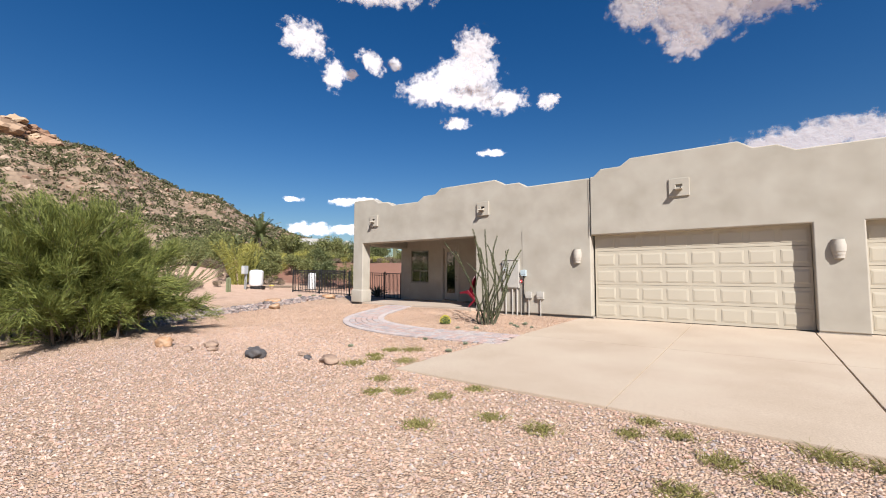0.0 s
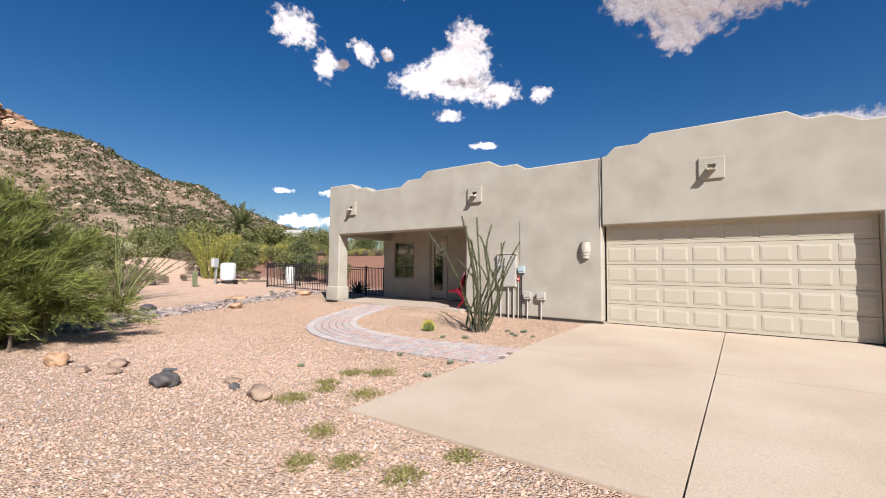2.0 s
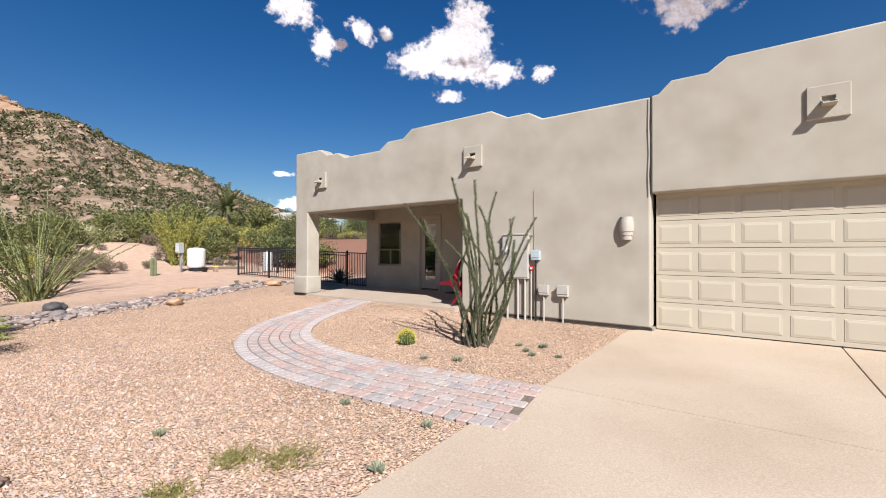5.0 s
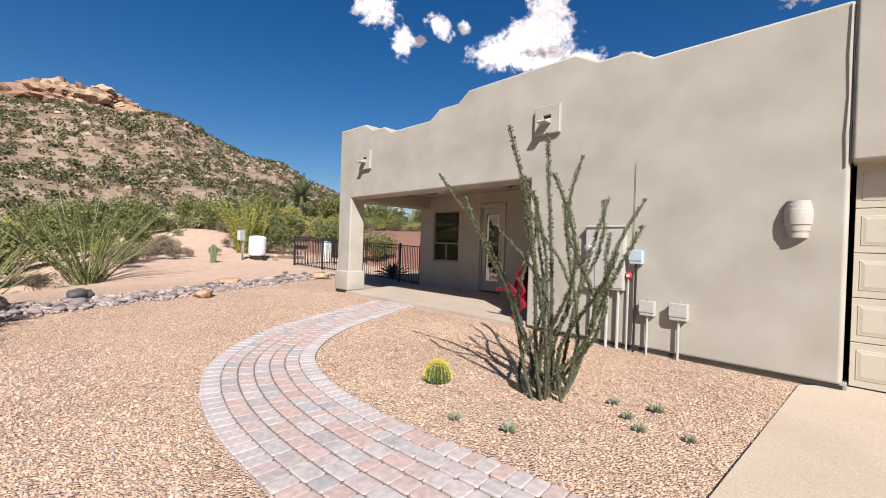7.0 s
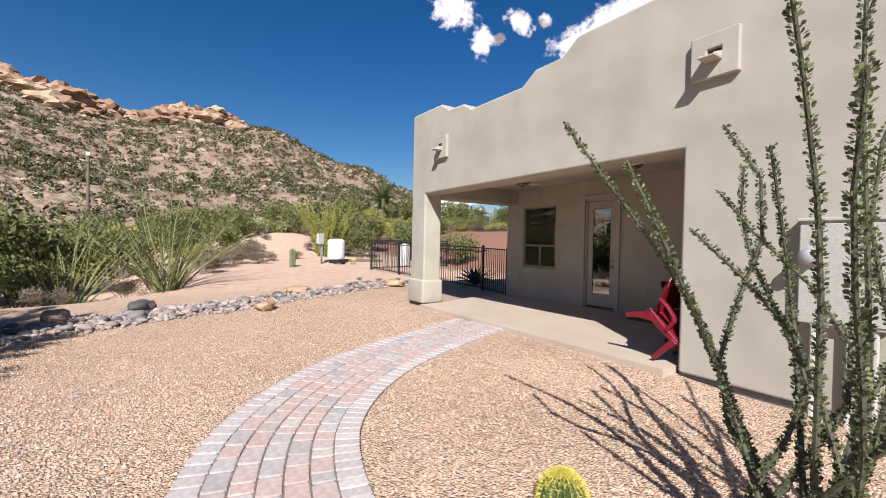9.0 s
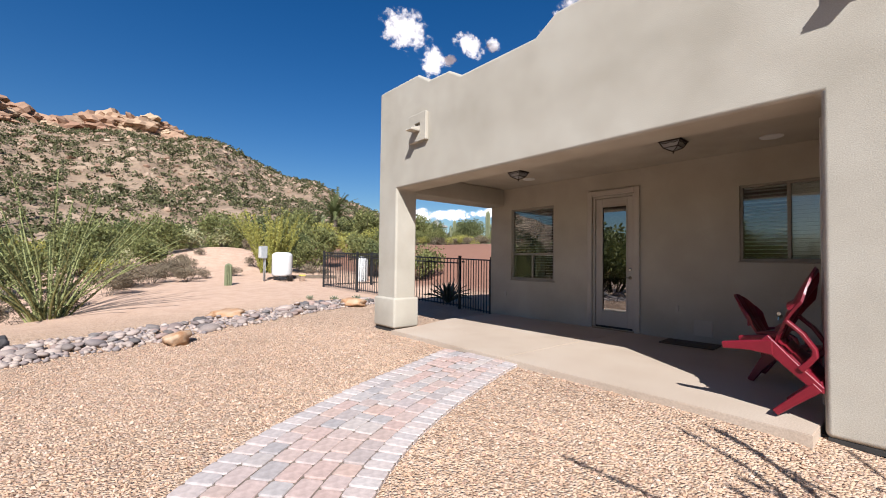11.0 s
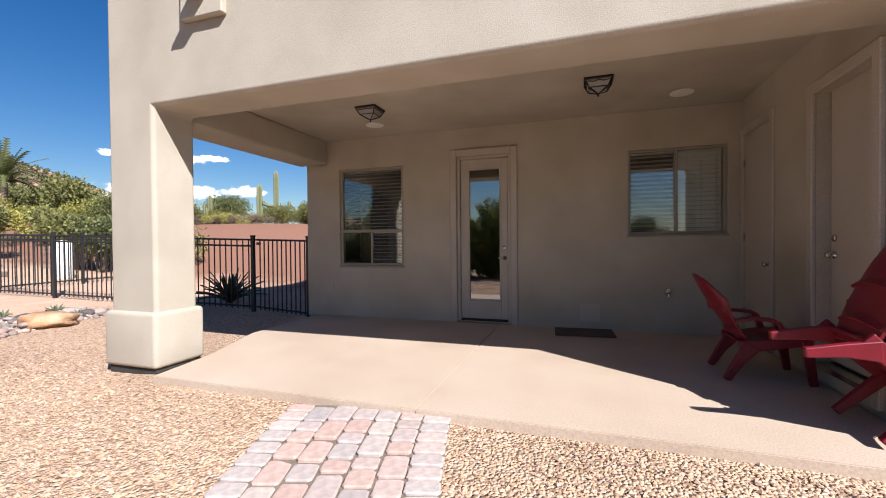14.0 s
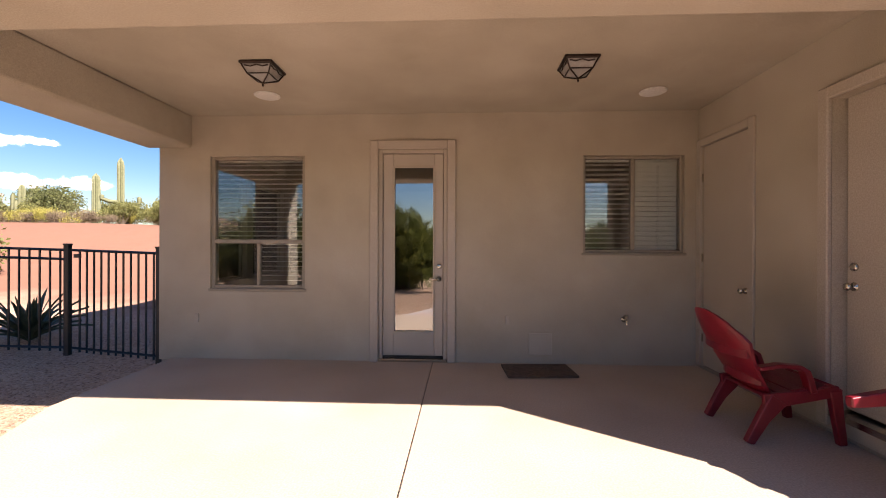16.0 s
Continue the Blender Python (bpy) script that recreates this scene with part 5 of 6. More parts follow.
def weed_clump(x, y, r, seed):
    rng = np.random.default_rng(seed)
    n = 300
    c = np.zeros((n, 3))
    c[:, :2] = rng.normal(size=(n, 2)) * r * 0.5
    d = rng.normal(size=(n, 3)) * 0.7
    d[:, 2] = 0.35 + 0.6 * rng.random(n)
    ln = r * (0.2 + 0.3 * rng.random(n))[:, None]
    w = np.cross(d, rng.normal(size=(n, 3)))
    w /= np.linalg.norm(w, axis=1)[:, None]
    v = np.stack([c - w * 0.005, c + w * 0.005, c + d * ln], axis=1).reshape(-1, 3)
    v[:, 2] = np.maximum(v[:, 2], -0.01) + 0.006
    ob = thing("weed", "low yellow-green weed clump growing in gravel", "weed", "gravel weeds", pose(x, y, ground_z(x, y)))
    tagged(part("tuft", raw_mesh("tuft", v.tolist(), np.arange(n * 3).reshape(-1, 3).tolist(), WEED), None, ob), kind="stuff")


for i, (x, y, r) in enumerate(((9.74, -7.27, 0.3), (9.11, -7.88, 0.3), (8.92, -7.18, 0.24), (8.82, -6.66, 0.26), (9.18, -6.42, 0.3), (12.35, -8.75, 0.2), (12.92, -8.76, 0.24), (11.65, -7.95, 0.2), (13.78, -7.97, 0.18), (14.47, -8.58, 0.26), (14.23, -9.29, 0.24), (14.83, -8.72, 0.24), (15.2, -7.95, 0.3), (15.6, -7.95, 0.3), (10.56, -8.82, 0.2), (11.46, -8.5, 0.24), (9.14, -7.4, 0.2), (11.83, -9.38, 0.22), (13.7, -8.39, 0.18), (10.2, -8.3, 0.22), (10.9, -8.6, 0.2), (14.1, -8.2, 0.2))):
    weed_clump(x, y, r * 0.72, 100 + i)

# ---- desert shrubs ----
KINDS = {
    "green": ([shrub_meshes(31 + k, SHRUB, 10, 3600, 0.115, 2.0, 1.3) for k in range(3)], "rounded green desert shrub on sandy soil"),
    "dark": ([shrub_meshes(41 + k, DARK_SHRUB, 10, 3600, 0.12, 2.2, 1.3) for k in range(3)], "dense dark green desert tree"),
    "dry": ([shrub_meshes(51 + k, DRY, 8, 2200, 0.12, 0.9, 0.8, 0.08, 0.2) for k in range(2)], "dry greyish brown desert brush"),
    "yellow": ([shrub_meshes(61 + k, YELLOW_SHRUB, 8, 2400, 0.12, 1.6, 1.1, 0.2) for k in range(2)], "pale yellow-green desert shrub"),
    "cholla": ([shrub_meshes(71 + k, CHOLLA, 12, 1100, 0.09, 1.1, 0.7, 0.4) for k in range(2)], "pale spiny cholla cactus shrub"),
}
rng = random.Random(77)


def scatter(kind, x, y, scale):
    meshes, label = KINDS[kind]
    name = "tree" if scale > 1.6 and kind in ("green", "dark") else "shrub"
    put_plant(name, rng.choice(meshes), x, y, scale, rng.random() * 6.28, label.replace("shrub", name), name, "desert " + kind + " plants", -0.05)


for kind, x, y, s in (("dry", -12.3, -3.4, 1.15), ("dry", -13.6, -2.6, 0.9), ("dry", -10.0, -4.1, 1.0), ("dry", -8.4, -5.2, 0.9), ("dry", -15.7, -1.3, 1.0), ("yellow", -12.9, -3.9, 0.7),
                     ("dry", -14.2, -0.9, 0.7), ("dry", -7.3, -6.3, 0.8), ("dry", -4.6, -7.6, 0.6), ("dry", -13.5, 4.4, 0.8), ("green", -14.8, 4.6, 0.9), ("dark", -17.5, 4.6, 1.0), ("green", -19.0, 6.5, 1.4),
                     ("green", -13.2, 7.4, 1.15), ("dark", -11.6, 7.2, 1.0), ("green", -10.0, 8.4, 0.9), ("dry", -16, 8.5, 1.2), ("green", -16.5, -7, 1.2), ("green", -12.5, -8.5, 1.3), ("green", -10.5, -11, 1.3), ("dark", -15, -10, 1.3), ("green", -20, -4.5, 1.3), ("green", -23, -1.5, 1.2),
                     ("cholla", -21.8, -1.8, 1.1), ("cholla", -23.4, 0.2, 1.2), ("cholla", -20.6, -3.4, 0.9), ("green", -18.2, -2.6, 0.9), ("green", -20.4, -4.9, 1.1), ("green", -16.6, -4.6, 0.9), ("cholla", -24.2, 2.2, 1.2), ("cholla", -16.2, -4.0, 0.9), ("dry", -14.6, 0.9, 0.55), ("dry", -17.6, 2.6, 0.7), ("dry", -19.4, 3.6, 0.8), ("dry", -17.2, -0.9, 0.8), ("dry", -19.2, -1.0, 0.7), ("dry", -21.4, 4.2, 0.8), ("dry", -21.0, 0.4, 0.5), ("dry", -15.6, -1.9, 0.9), ("dry", -13.2, -1.3, 0.8), ("dry", -23, 4, 1.0), ("green", -25, 2.5, 1.3), ("green", -8.5, -9, 1.0), ("dark", -6.5, -11.5, 1.2), ("green", -19, -9, 1.5), ("green", -4, -13, 1.2)):
    scatter(kind, x, y, s)
for k in range(140):
    az, r = radians(rng.uniform(-128, -52)), rng.uniform(30, 72) ** 1.0
    x, y = 5 + r * math.sin(az), -6 + r * math.cos(az)
    if abs(y - 4) < 2.6 and x > -36:
        continue
    kind = rng.choice(["green", "green", "dark", "dry", "dry", "yellow", "dry"])
    scatter(kind, x, y, rng.uniform(0.9, 1.7) if kind not in ("dry",) else rng.uniform(0.8, 1.4))
for x, y, s in ((-40, 13, 2.0), (-44, 10, 2.1), (-36, 11, 1.8), (-48, 16, 2.2), (-33, 18, 1.8), (-43, 21, 1.8), (-52, 8, 2.0), (-38, 6.5, 1.7), (-47, 3, 1.8), (-30, 22.5, 1.7)):
    scatter(rng.choice(["green", "dark"]), x, y, s)
# slope behind the fence: low brush along the crest and trees beyond
for k in range(110):
    x = rng.uniform(-34, -4)
    y = 15.2 + 3.8 * rng.random() ** 1.6
    scatter(rng.choice(["dry", "dry", "yellow", "dry", "green"]), x, y, rng.uniform(0.4, 0.75))
for x, y, s, kind in ((-21.5, 22.5, 1.0, "dark"), (-23.0, 24.5, 1.1, "dark"), (-30, 31, 1.5, "dark"), (-33, 33, 1.6, "green"), (-27, 27, 1.2, "dark"), (-36, 30, 1.5, "dark"), (-13.5, 21.5, 0.9, "green"), (-11.5, 20.5, 0.85, "yellow"), (-40, 29, 1.6, "dark"), (-10, 23, 0.9, "green")):
    scatter(kind, x, y, s)
# yard edge behind the walker, for what the glass shows
for x, y, s, kind in ((5, -22, 1.5, "green"), (9, -26, 1.8, "dark"), (-1, -19, 1.5, "green"), (14, -24, 1.6, "green"), (20, -22, 1.7, "dark"), (1, -27, 1.9, "green"), (26, -20, 1.6, "green"), (-6, -24, 1.7, "dark"), (-12, -19, 1.6, "green"), (17, -30, 2.0, "dark"), (-5.0, -10.8, 1.9, "green"), (-8.5, -13.5, 2.0, "green"), (-10.5, -10.5, 1.9, "green"), (-6.5, -15.5, 2.2, "green"), (-2.5, -14, 1.7, "green")):
    scatter(kind, x, y, s)


def palm(x, y, height):
    ob = thing("palm_tree", "green fan of a date palm among desert trees", "palm", at=pose(x, y, ground_z(x, y)))
    bm = bmesh.new()
    tube(bm, [(0, 0, -0.2), (0.05, 0, height * 0.5), (0, 0.05, height)], [0.3, 0.25, 0.24], 10)
    part("trunk", bm, BARK, ob)
    prng = random.Random(6)
    for k in range(34):
        a, t = k * 2.4, 0.15 + 1.7 * k / 34
        ln = 3.3 * prng.uniform(0.85, 1.1)
        bm = bmesh.new()
        out = Vector((math.cos(a), math.sin(a), 0))
        side = Vector((-math.sin(a), math.cos(a), 0))
        spine = []
        for i in range(18):
            s = (i + 1) / 18
            bend = t * (0.6 + 0.6 * s)
            spine.append(bm.verts.new(out * (ln * s * math.sin(bend)) + Vector((0, 0, height + ln * s * math.cos(bend)))))
        for i, (p, q) in enumerate(zip(spine, spine[1:])):
            for sy in (-1, 1):
                tip_at = p.co + side * sy * 0.5 * (1.1 - i / 26) + (q.co - p.co) * 1.6 + Vector((0, 0, -0.08))
                bm.faces.new([p, q, bm.verts.new(tip_at)])
        part("frond", bm, DARK_SHRUB, ob)


palm(-37.8, 16.8, 3.0)

# hill scrub: too many to count
hr = np.random.default_rng(5)
vs, off = [], 0
for k in range(9000):
    az, r = hr.uniform(-135, -47), 62 + 128 * hr.random() ** 0.75
    p = hill_point(az, r)
    s = 0.42 + 0.85 * hr.random() ** 2
    v, _ = leaf_cloud(hr, 34, (p.x, p.y, p.z + 0.3 * s), (s * 0.85, s * 0.85, s * 0.62), s * 0.4, 0.35, 0.5, 0.5)
    vs.append(v)
v = np.concatenate(vs)
tagged(new("hill_scrub", raw_mesh("hill_scrub", v.tolist(), np.arange(len(v)).reshape(-1, 4).tolist(), HILL_SCRUB)), "olive green scrub dotted over the rocky hill", "scrub", kind="stuff")

# rocks on the hill and the outcrop at its top
ico = bmesh.new()
bmesh.ops.create_icosphere(ico, subdivisions=1, radius=1)
ICO_V = np.array([tuple(v.co) for v in ico.verts])
ICO_F = np.array([[v.index for v in f.verts] for f in ico.faces])
ico.free()
vs, fs = [], []
for k in range(4200):
    az, r = hr.uniform(-135, -47), 70 + 118 * math.sqrt(hr.random())
    p = hill_point(az, r)
    s = hr.uniform(0.2, 0.85)
    fs.append(ICO_F + len(vs) * len(ICO_V))
    vs.append(ICO_V * (1 + 0.3 * hr.normal(size=(len(ICO_V), 1))) * np.array([s, s, s * 0.7]) + np.array(tuple(p)))
HILL_STONE = palette_material("hill_stone", [(0.288, 0.184, 0.12), (0.36, 0.256, 0.176), (0.24, 0.144, 0.096), (0.4, 0.304, 0.216)], by="island", grain=0.8, dist=0.2)
tagged(new("hill_rocks", raw_mesh("hill_rocks", np.concatenate(vs).tolist(), np.concatenate(fs).tolist(), HILL_STONE)), "tan boulders scattered over the hillside", "rocks", kind="stuff")
srng = random.Random(9)
outcrop = thing("rock_outcrop", "layered tan and reddish rock outcrop crowning the hill", "rock outcrop")
crag = [stone_mesh("boulder", srng, OUTCROP, 1, 1, 1, 0.5, 3) for k in range(8)]
for me in crag:
    for poly in me.polygons:
        poly.use_smooth = False
for k in range(95):
    az = srng.uniform(-94.0, -82.6)
    layer = srng.random()
    p = hill_point(az, 184 + srng.uniform(-12, 1))
    b = part("boulder", srng.choice(crag), None, outcrop)
    w = srng.uniform(1.8, 5.0)
    b.matrix_basis = Matrix.Translation((p.x, p.y, p.z - 1.3 + layer * 3.6 * smoothstep(-94.5, -90, az) * smoothstep(-82, -84.5, az))) @ Matrix.Rotation(srng.uniform(-0.5, 0.5), 4, "Z") @ Matrix.Diagonal((w * 0.8, w, w * srng.uniform(0.4, 0.75), 1))

crag_site = thing("rock_outcrop", "dark weathered cliff of stacked boulders on the hill", "rock outcrop")
for k in range(110):
    az = srng.uniform(-114, -95.2)
    p = hill_point(az, 180 + srng.uniform(-20, 3))
    b = part("boulder", srng.choice(crag), None, crag_site)
    w = srng.uniform(2.0, 5.6)
    b.matrix_basis = Matrix.Translation((p.x, p.y, p.z - 1.6 + srng.random() * 3.0)) @ Matrix.Rotation(srng.uniform(-0.5, 0.5), 4, "Z") @ Matrix.Diagonal((w * 0.8, w, w * srng.uniform(0.35, 0.7), 1))

# utility pole on the foot of the hill
foot = hill_point(-95.4, 76.1)
ob = thing("utility_pole", "dark weathered wooden pole with a small white lamp head", "pole", at=Matrix.Translation(foot))
bm = bmesh.new()
tube(bm, [(0, 0, -0.8), (0.02, 0, 4.1), (0, 0.02, 8.1)], [0.2, 0.18, 0.15], 10)
part("pole", bm, BARK, ob)
part("lamp_head", box(-0.25, 0.25, -0.25, 0.25, 8.1, 8.6, 0.05, 2), WHITE, ob, "small white lamp head")
part("bracket", pipe([(0, 0, 7.0), (0.35, -0.1, 7.3)], 0.05), GREY_METAL, ob)

# ---- utility corner ----
gz = ground_z(-12.2, 1.45)
ob = thing("meter_post", "grey electric meter box on a steel post", "meter box", at=pose(-12.2, 1.45, gz))
part("post", box(-0.04, 0.04, -0.04, 0.04, -0.2, 1.2), GREY_METAL, ob)
part("cabinet", box(-0.2, 0.2, -0.2, 0.06, 1.0, 1.55, 0.012, 2), GREY_METAL, ob)
part("cabinet_door", box(-0.18, 0.18, -0.215, -0.2, 1.03, 1.52, 0.006, 1), WHITE, ob)
part("conduit", pipe([(0.1, 0, 1.0), (0.11, 0, 0.4), (0.12, 0, -0.1)], 0.025), GREY_METAL, ob)
part("conduit", pipe([(-0.12, 0, 1.0), (-0.12, 0.02, 0.5), (-0.1, 0, -0.1)], 0.03), GREY_METAL, ob)
part("brace", pipe([(0.02, 0, 0.7), (0.3, -0.1, 0.0)], 0.02), BARK, ob)
gz = ground_z(-12.4, 2.3)
ob = thing("pressure_tank", "white cylindrical well pressure tank on a base", "water tank", at=pose(-12.4, 2.3, gz))
part("vessel", lathe([(0.05, 0.16), (0.40, 0.17), (0.44, 0.24), (0.45, 0.3), (0.45, 1.1), (0.43, 1.2), (0.3, 1.27), (0.05, 1.29)], 32), WHITE, ob, "", True)
part("base_ring", lathe([(0.37, 0.0), (0.37, 0.18), (0.33, 0.18)], 24), IRON, ob, "black base ring")
part("pipe", pipe([(0.3, -0.25, 0.1), (0.6, -0.3, 0.1), (0.95, -0.1, 0.08)], 0.035), IRON, ob)
ob = thing("bucket", "small dark plastic bucket on sand", "bucket", at=pose(-11.75, 2.45, ground_z(-11.75, 2.45)))
part("body", lathe([(0.11, 0.0), (0.14, 0.24), (0.15, 0.25), (0.13, 0.245), (0.1, 0.02)], 16), IRON, ob, "", True)
ob = thing("valve_box", "small yellowish valve box on sand", "valve box", at=pose(-11.6, 2.95, ground_z(-11.6, 2.95)))
part("body", box(-0.1, 0.1, -0.1, 0.1, 0, 0.24, 0.02, 2), TAN_ROCK, ob)
part("cover", box(-0.12, 0.12, -0.12, 0.12, 0.235, 0.3, 0.02, 2), SPINE, ob)
ob = thing("wood_beam", "weathered timber lying on the sand", "timber", at=pose(-12.6, 4.0, ground_z(-12.6, 4.0), 0, 0, 70))
part("beam", box(-1.2, 1.0, -0.08, 0.08, 0.0, 0.15, 0.02, 2), BARK, ob)
gz = ground_z(-9.9, 5.2)
ob = thing("storage_tank", "white upright water storage tank behind the fence", "water tank", at=pose(-10.5, 5.4, gz))
part("vessel", lathe([(0.05, 0.0), (0.26, 0.01), (0.28, 0.08), (0.28, 1.05), (0.24, 1.15), (0.05, 1.2)], 24), WHITE, ob, "", True)
part("cap", lathe([(0.03, 1.18), (0.09, 1.19), (0.09, 1.24), (0.03, 1.26)], 16), GREY_METAL, ob, "", True)

# far house and shade canopy
def far_house(x, y, w, d, h, turn):
    ob = thing("house", "low tan desert house with a pale roof", "house", at=pose(x, y, ground_z(x, y), 0, 0, turn))
    part("wall", box(-w / 2, w / 2, -d / 2, d / 2, -2, h), STUCCO, ob)
    bm = bmesh.new()
    e = 0.7
    lo = [bm.verts.new((sx * (w / 2 + e), sy * (d / 2 + e), h)) for sx, sy in ((-1, -1), (1, -1), (1, 1), (-1, 1))]
    hi = [bm.verts.new((sx * (w / 2 - d / 2 + 0.4), 0, h + 1.5)) for sx in (-1, 1)]
    for f in ((lo[0], lo[1], hi[1], hi[0]), (lo[1], lo[2], hi[1]), (lo[2], lo[3], hi[0], hi[1]), (lo[3], lo[0], hi[0]), (lo[3], lo[2], lo[1], lo[0])):
        bm.faces.new(f)
    part("roof", bm, CANVAS, ob, "pale tiled hip roof")
    for k in (-0.3, 0.05, 0.33):
        win = part("window", box(k * w - 0.6, k * w + 0.6, -d / 2 - 0.04, -d / 2 + 0.02, 0.9, 2.1), FRAME, ob)
        part("pane", box(k * w - 0.5, k * w + 0.5, -d / 2 - 0.06, -d / 2 - 0.041, 1.0, 2.0), DARK_GAP, win)


far_house(-51.7, 35.3, 9, 6, 2.6, 50)
ob = thing("shade_canopy", "white peaked shade canopy far up the slope", "canopy", at=pose(-42, 35.1, ground_z(-42, 35.1)))
bm = bmesh.new()
rows = [[bm.verts.new((math.cos(k * math.pi / 4) * r, math.sin(k * math.pi / 4) * r, z)) for k in range(8)] for r, z in ((1.9, 2.5), (1.85, 2.75), (0.7, 3.15), (0.55, 3.3), (0.03, 3.6))]
for s, t in zip(rows, rows[1:]):
    for k in range(8):
        bm.faces.new([s[k], s[(k + 1) % 8], t[(k + 1) % 8], t[k]])
part("cover", bm, CANVAS, ob)
for sx, sy in ((1, 1), (-1, 1), (-1, -1), (1, -1)):
    part("leg", box(sx * 1.25 - 0.03, sx * 1.25 + 0.03, sy * 1.25 - 0.03, sy * 1.25 + 0.03, -0.5, 2.6), GREY_METAL, ob)

# ---- clouds: thin sunlit sheets high over the far desert ----
def cloud_material(seed, wide, tall):
    m = bpy.data.materials.new("cloud_vapour")
    m.use_nodes = True
    n, l = m.node_tree.nodes, m.node_tree.links
    n.remove(n["Principled BSDF"])
    tc = n.new("ShaderNodeTexCoord")
    mp = n.new("ShaderNodeMapping")
    mp.inputs["Location"].default_value = (seed * 3.1, seed * 1.7, 0)
    mp.inputs["Scale"].default_value = (wide / 4.0, tall / 4.0, 0.02)
    l.new(tc.outputs["Object"], mp.inputs["Vector"])
    no = n.new("ShaderNodeTexNoise")
    no.inputs["Scale"].default_value, no.inputs["Detail"].default_value, no.inputs["Roughness"].default_value = 3.0 if wide > 4 else 3.8, 10, 0.58
    l.new(mp.outputs[0], no.inputs["Vector"])
    gr = n.new("ShaderNodeTexGradient")
    gr.gradient_type = "SPHERICAL"
    l.new(tc.outputs["Object"], gr.inputs["Vector"])
    add = n.new("ShaderNodeMath")
    add.operation = "MULTIPLY_ADD"
    add.inputs[1].default_value = 1.5
    l.new(no.outputs["Fac"], add.inputs[0])
    l.new(gr.outputs["Fac"], add.inputs[2])
    ramp = n.new("ShaderNodeMapRange")
    ramp.interpolation_type = "SMOOTHSTEP"
    ramp.inputs["From Min"].default_value, ramp.inputs["From Max"].default_value = 0.96, 1.4
    l.new(add.outputs[0], ramp.inputs["Value"])
    edge = n.new("ShaderNodeMapRange")
    edge.inputs["From Max"].default_value = 0.18
    l.new(gr.outputs["Fac"], edge.inputs["Value"])
    al = n.new("ShaderNodeMath")
    al.operation = "MULTIPLY"
    l.new(ramp.outputs[0], al.inputs[0])
    l.new(edge.outputs[0], al.inputs[1])
    df = n.new("ShaderNodeBsdfDiffuse")
    df.inputs["Color"].default_value = (0.98, 0.98, 0.99, 1)
    tl = n.new("ShaderNodeBsdfTranslucent")
    tl.inputs["Color"].default_value = (0.98, 0.98, 0.99, 1)
    body = n.new("ShaderNodeMixShader")
    body.inputs[0].default_value = 0.15
    l.new(df.outputs[0], body.inputs[1])
    l.new(tl.outputs[0], body.inputs[2])
    bp = n.new("ShaderNodeBump")
    bp.inputs["Strength"].default_value, bp.inputs["Distance"].default_value = 0.2, 18
    l.new(no.outputs["Fac"], bp.inputs["Height"])
    l.new(bp.outputs[0], df.inputs["Normal"])
    tr = n.new("ShaderNodeBsdfTransparent")
    mix = n.new("ShaderNodeMixShader")
    l.new(al.outputs[0], mix.inputs[0])
    l.new(tr.outputs[0], mix.inputs[1])
    l.new(body.outputs[0], mix.inputs[2])
    l.new(mix.outputs[0], n["Material Output"].inputs["Surface"])
    return m


def cloud(az, el, wide, tall, seed, roll=0):
    far = 2100 + 14 * seed
    a, e = radians(az), radians(el)
    at = Vector((10 + far * math.sin(a) * math.cos(e), -8 + far * math.cos(a) * math.cos(e), far * math.sin(e)))
    bm = bmesh.new()
    bmesh.ops.create_grid(bm, x_segments=12, y_segments=12, size=1)
    for v in bm.verts:
        v.co.z = 0.0
    ob = tagged(new("backdrop_cloud", mesh_of("cloud", bm, cloud_material(seed, wide, tall), True)), "white fair-weather cloud in a blue sky", "cloud", "clouds", "structure")
    ob.matrix_world = look(at, (10, -8, 0), roll) @ Matrix.Rotation(math.pi, 4, "Y") @ Matrix.Diagonal((far * math.tan(radians(wide)), far * math.tan(radians(tall)), 60, 1))


for spec in ((-32.2, 29.4, 3.6, 3.6, 1), (-32.6, 26.9, 5.2, 3.4, 19), (-38.6, 24.7, 5.4, 2.7, 2), (-33.0, 24.3, 6.0, 3.0, 20), (-28.2, 23.2, 4.4, 2.2, 21), (-35.6, 26.6, 4.0, 2.6, 7), (-55.8, 29.2, 3.9, 2.9, 3, 20), (-51.9, 25.7, 1.9, 2.6, 4), (-46.9, 27.7, 2.8, 1.5, 5, 35), (-43.6, 27.6, 1.3, 1.1, 22, 20),
             (-49.6, 26.0, 1.2, 1.0, 23), (-34.9, 20.6, 2.7, 1.1, 6), (-22.2, 22.9, 1.9, 1.5, 8, -20), (-4.0, 29.8, 8.0, 5.0, 9, 10), (-5.2, 26.9, 3.6, 2.8, 24), (2.5, 29.4, 7.0, 3.4, 25, 15), (-10, 31.5, 5.0, 3.4, 26), (-29.8, 16.8, 2.6, 0.7, 10),
             (-50.2, 10.0, 3.0, 0.75, 11), (-56.7, 10.0, 1.8, 0.5, 12), (6, 14.2, 13, 2.6, 13), (-46.5, 35.6, 9, 2.6, 14), (-54.5, 6.2, 5.0, 1.3, 15), (-48.9, 6.3, 4.0, 1.1, 16), (-43.6, 6.6, 3.2, 0.9, 17), (-47.3, 10.3, 2.4, 0.5, 18)):
    cloud(*spec)

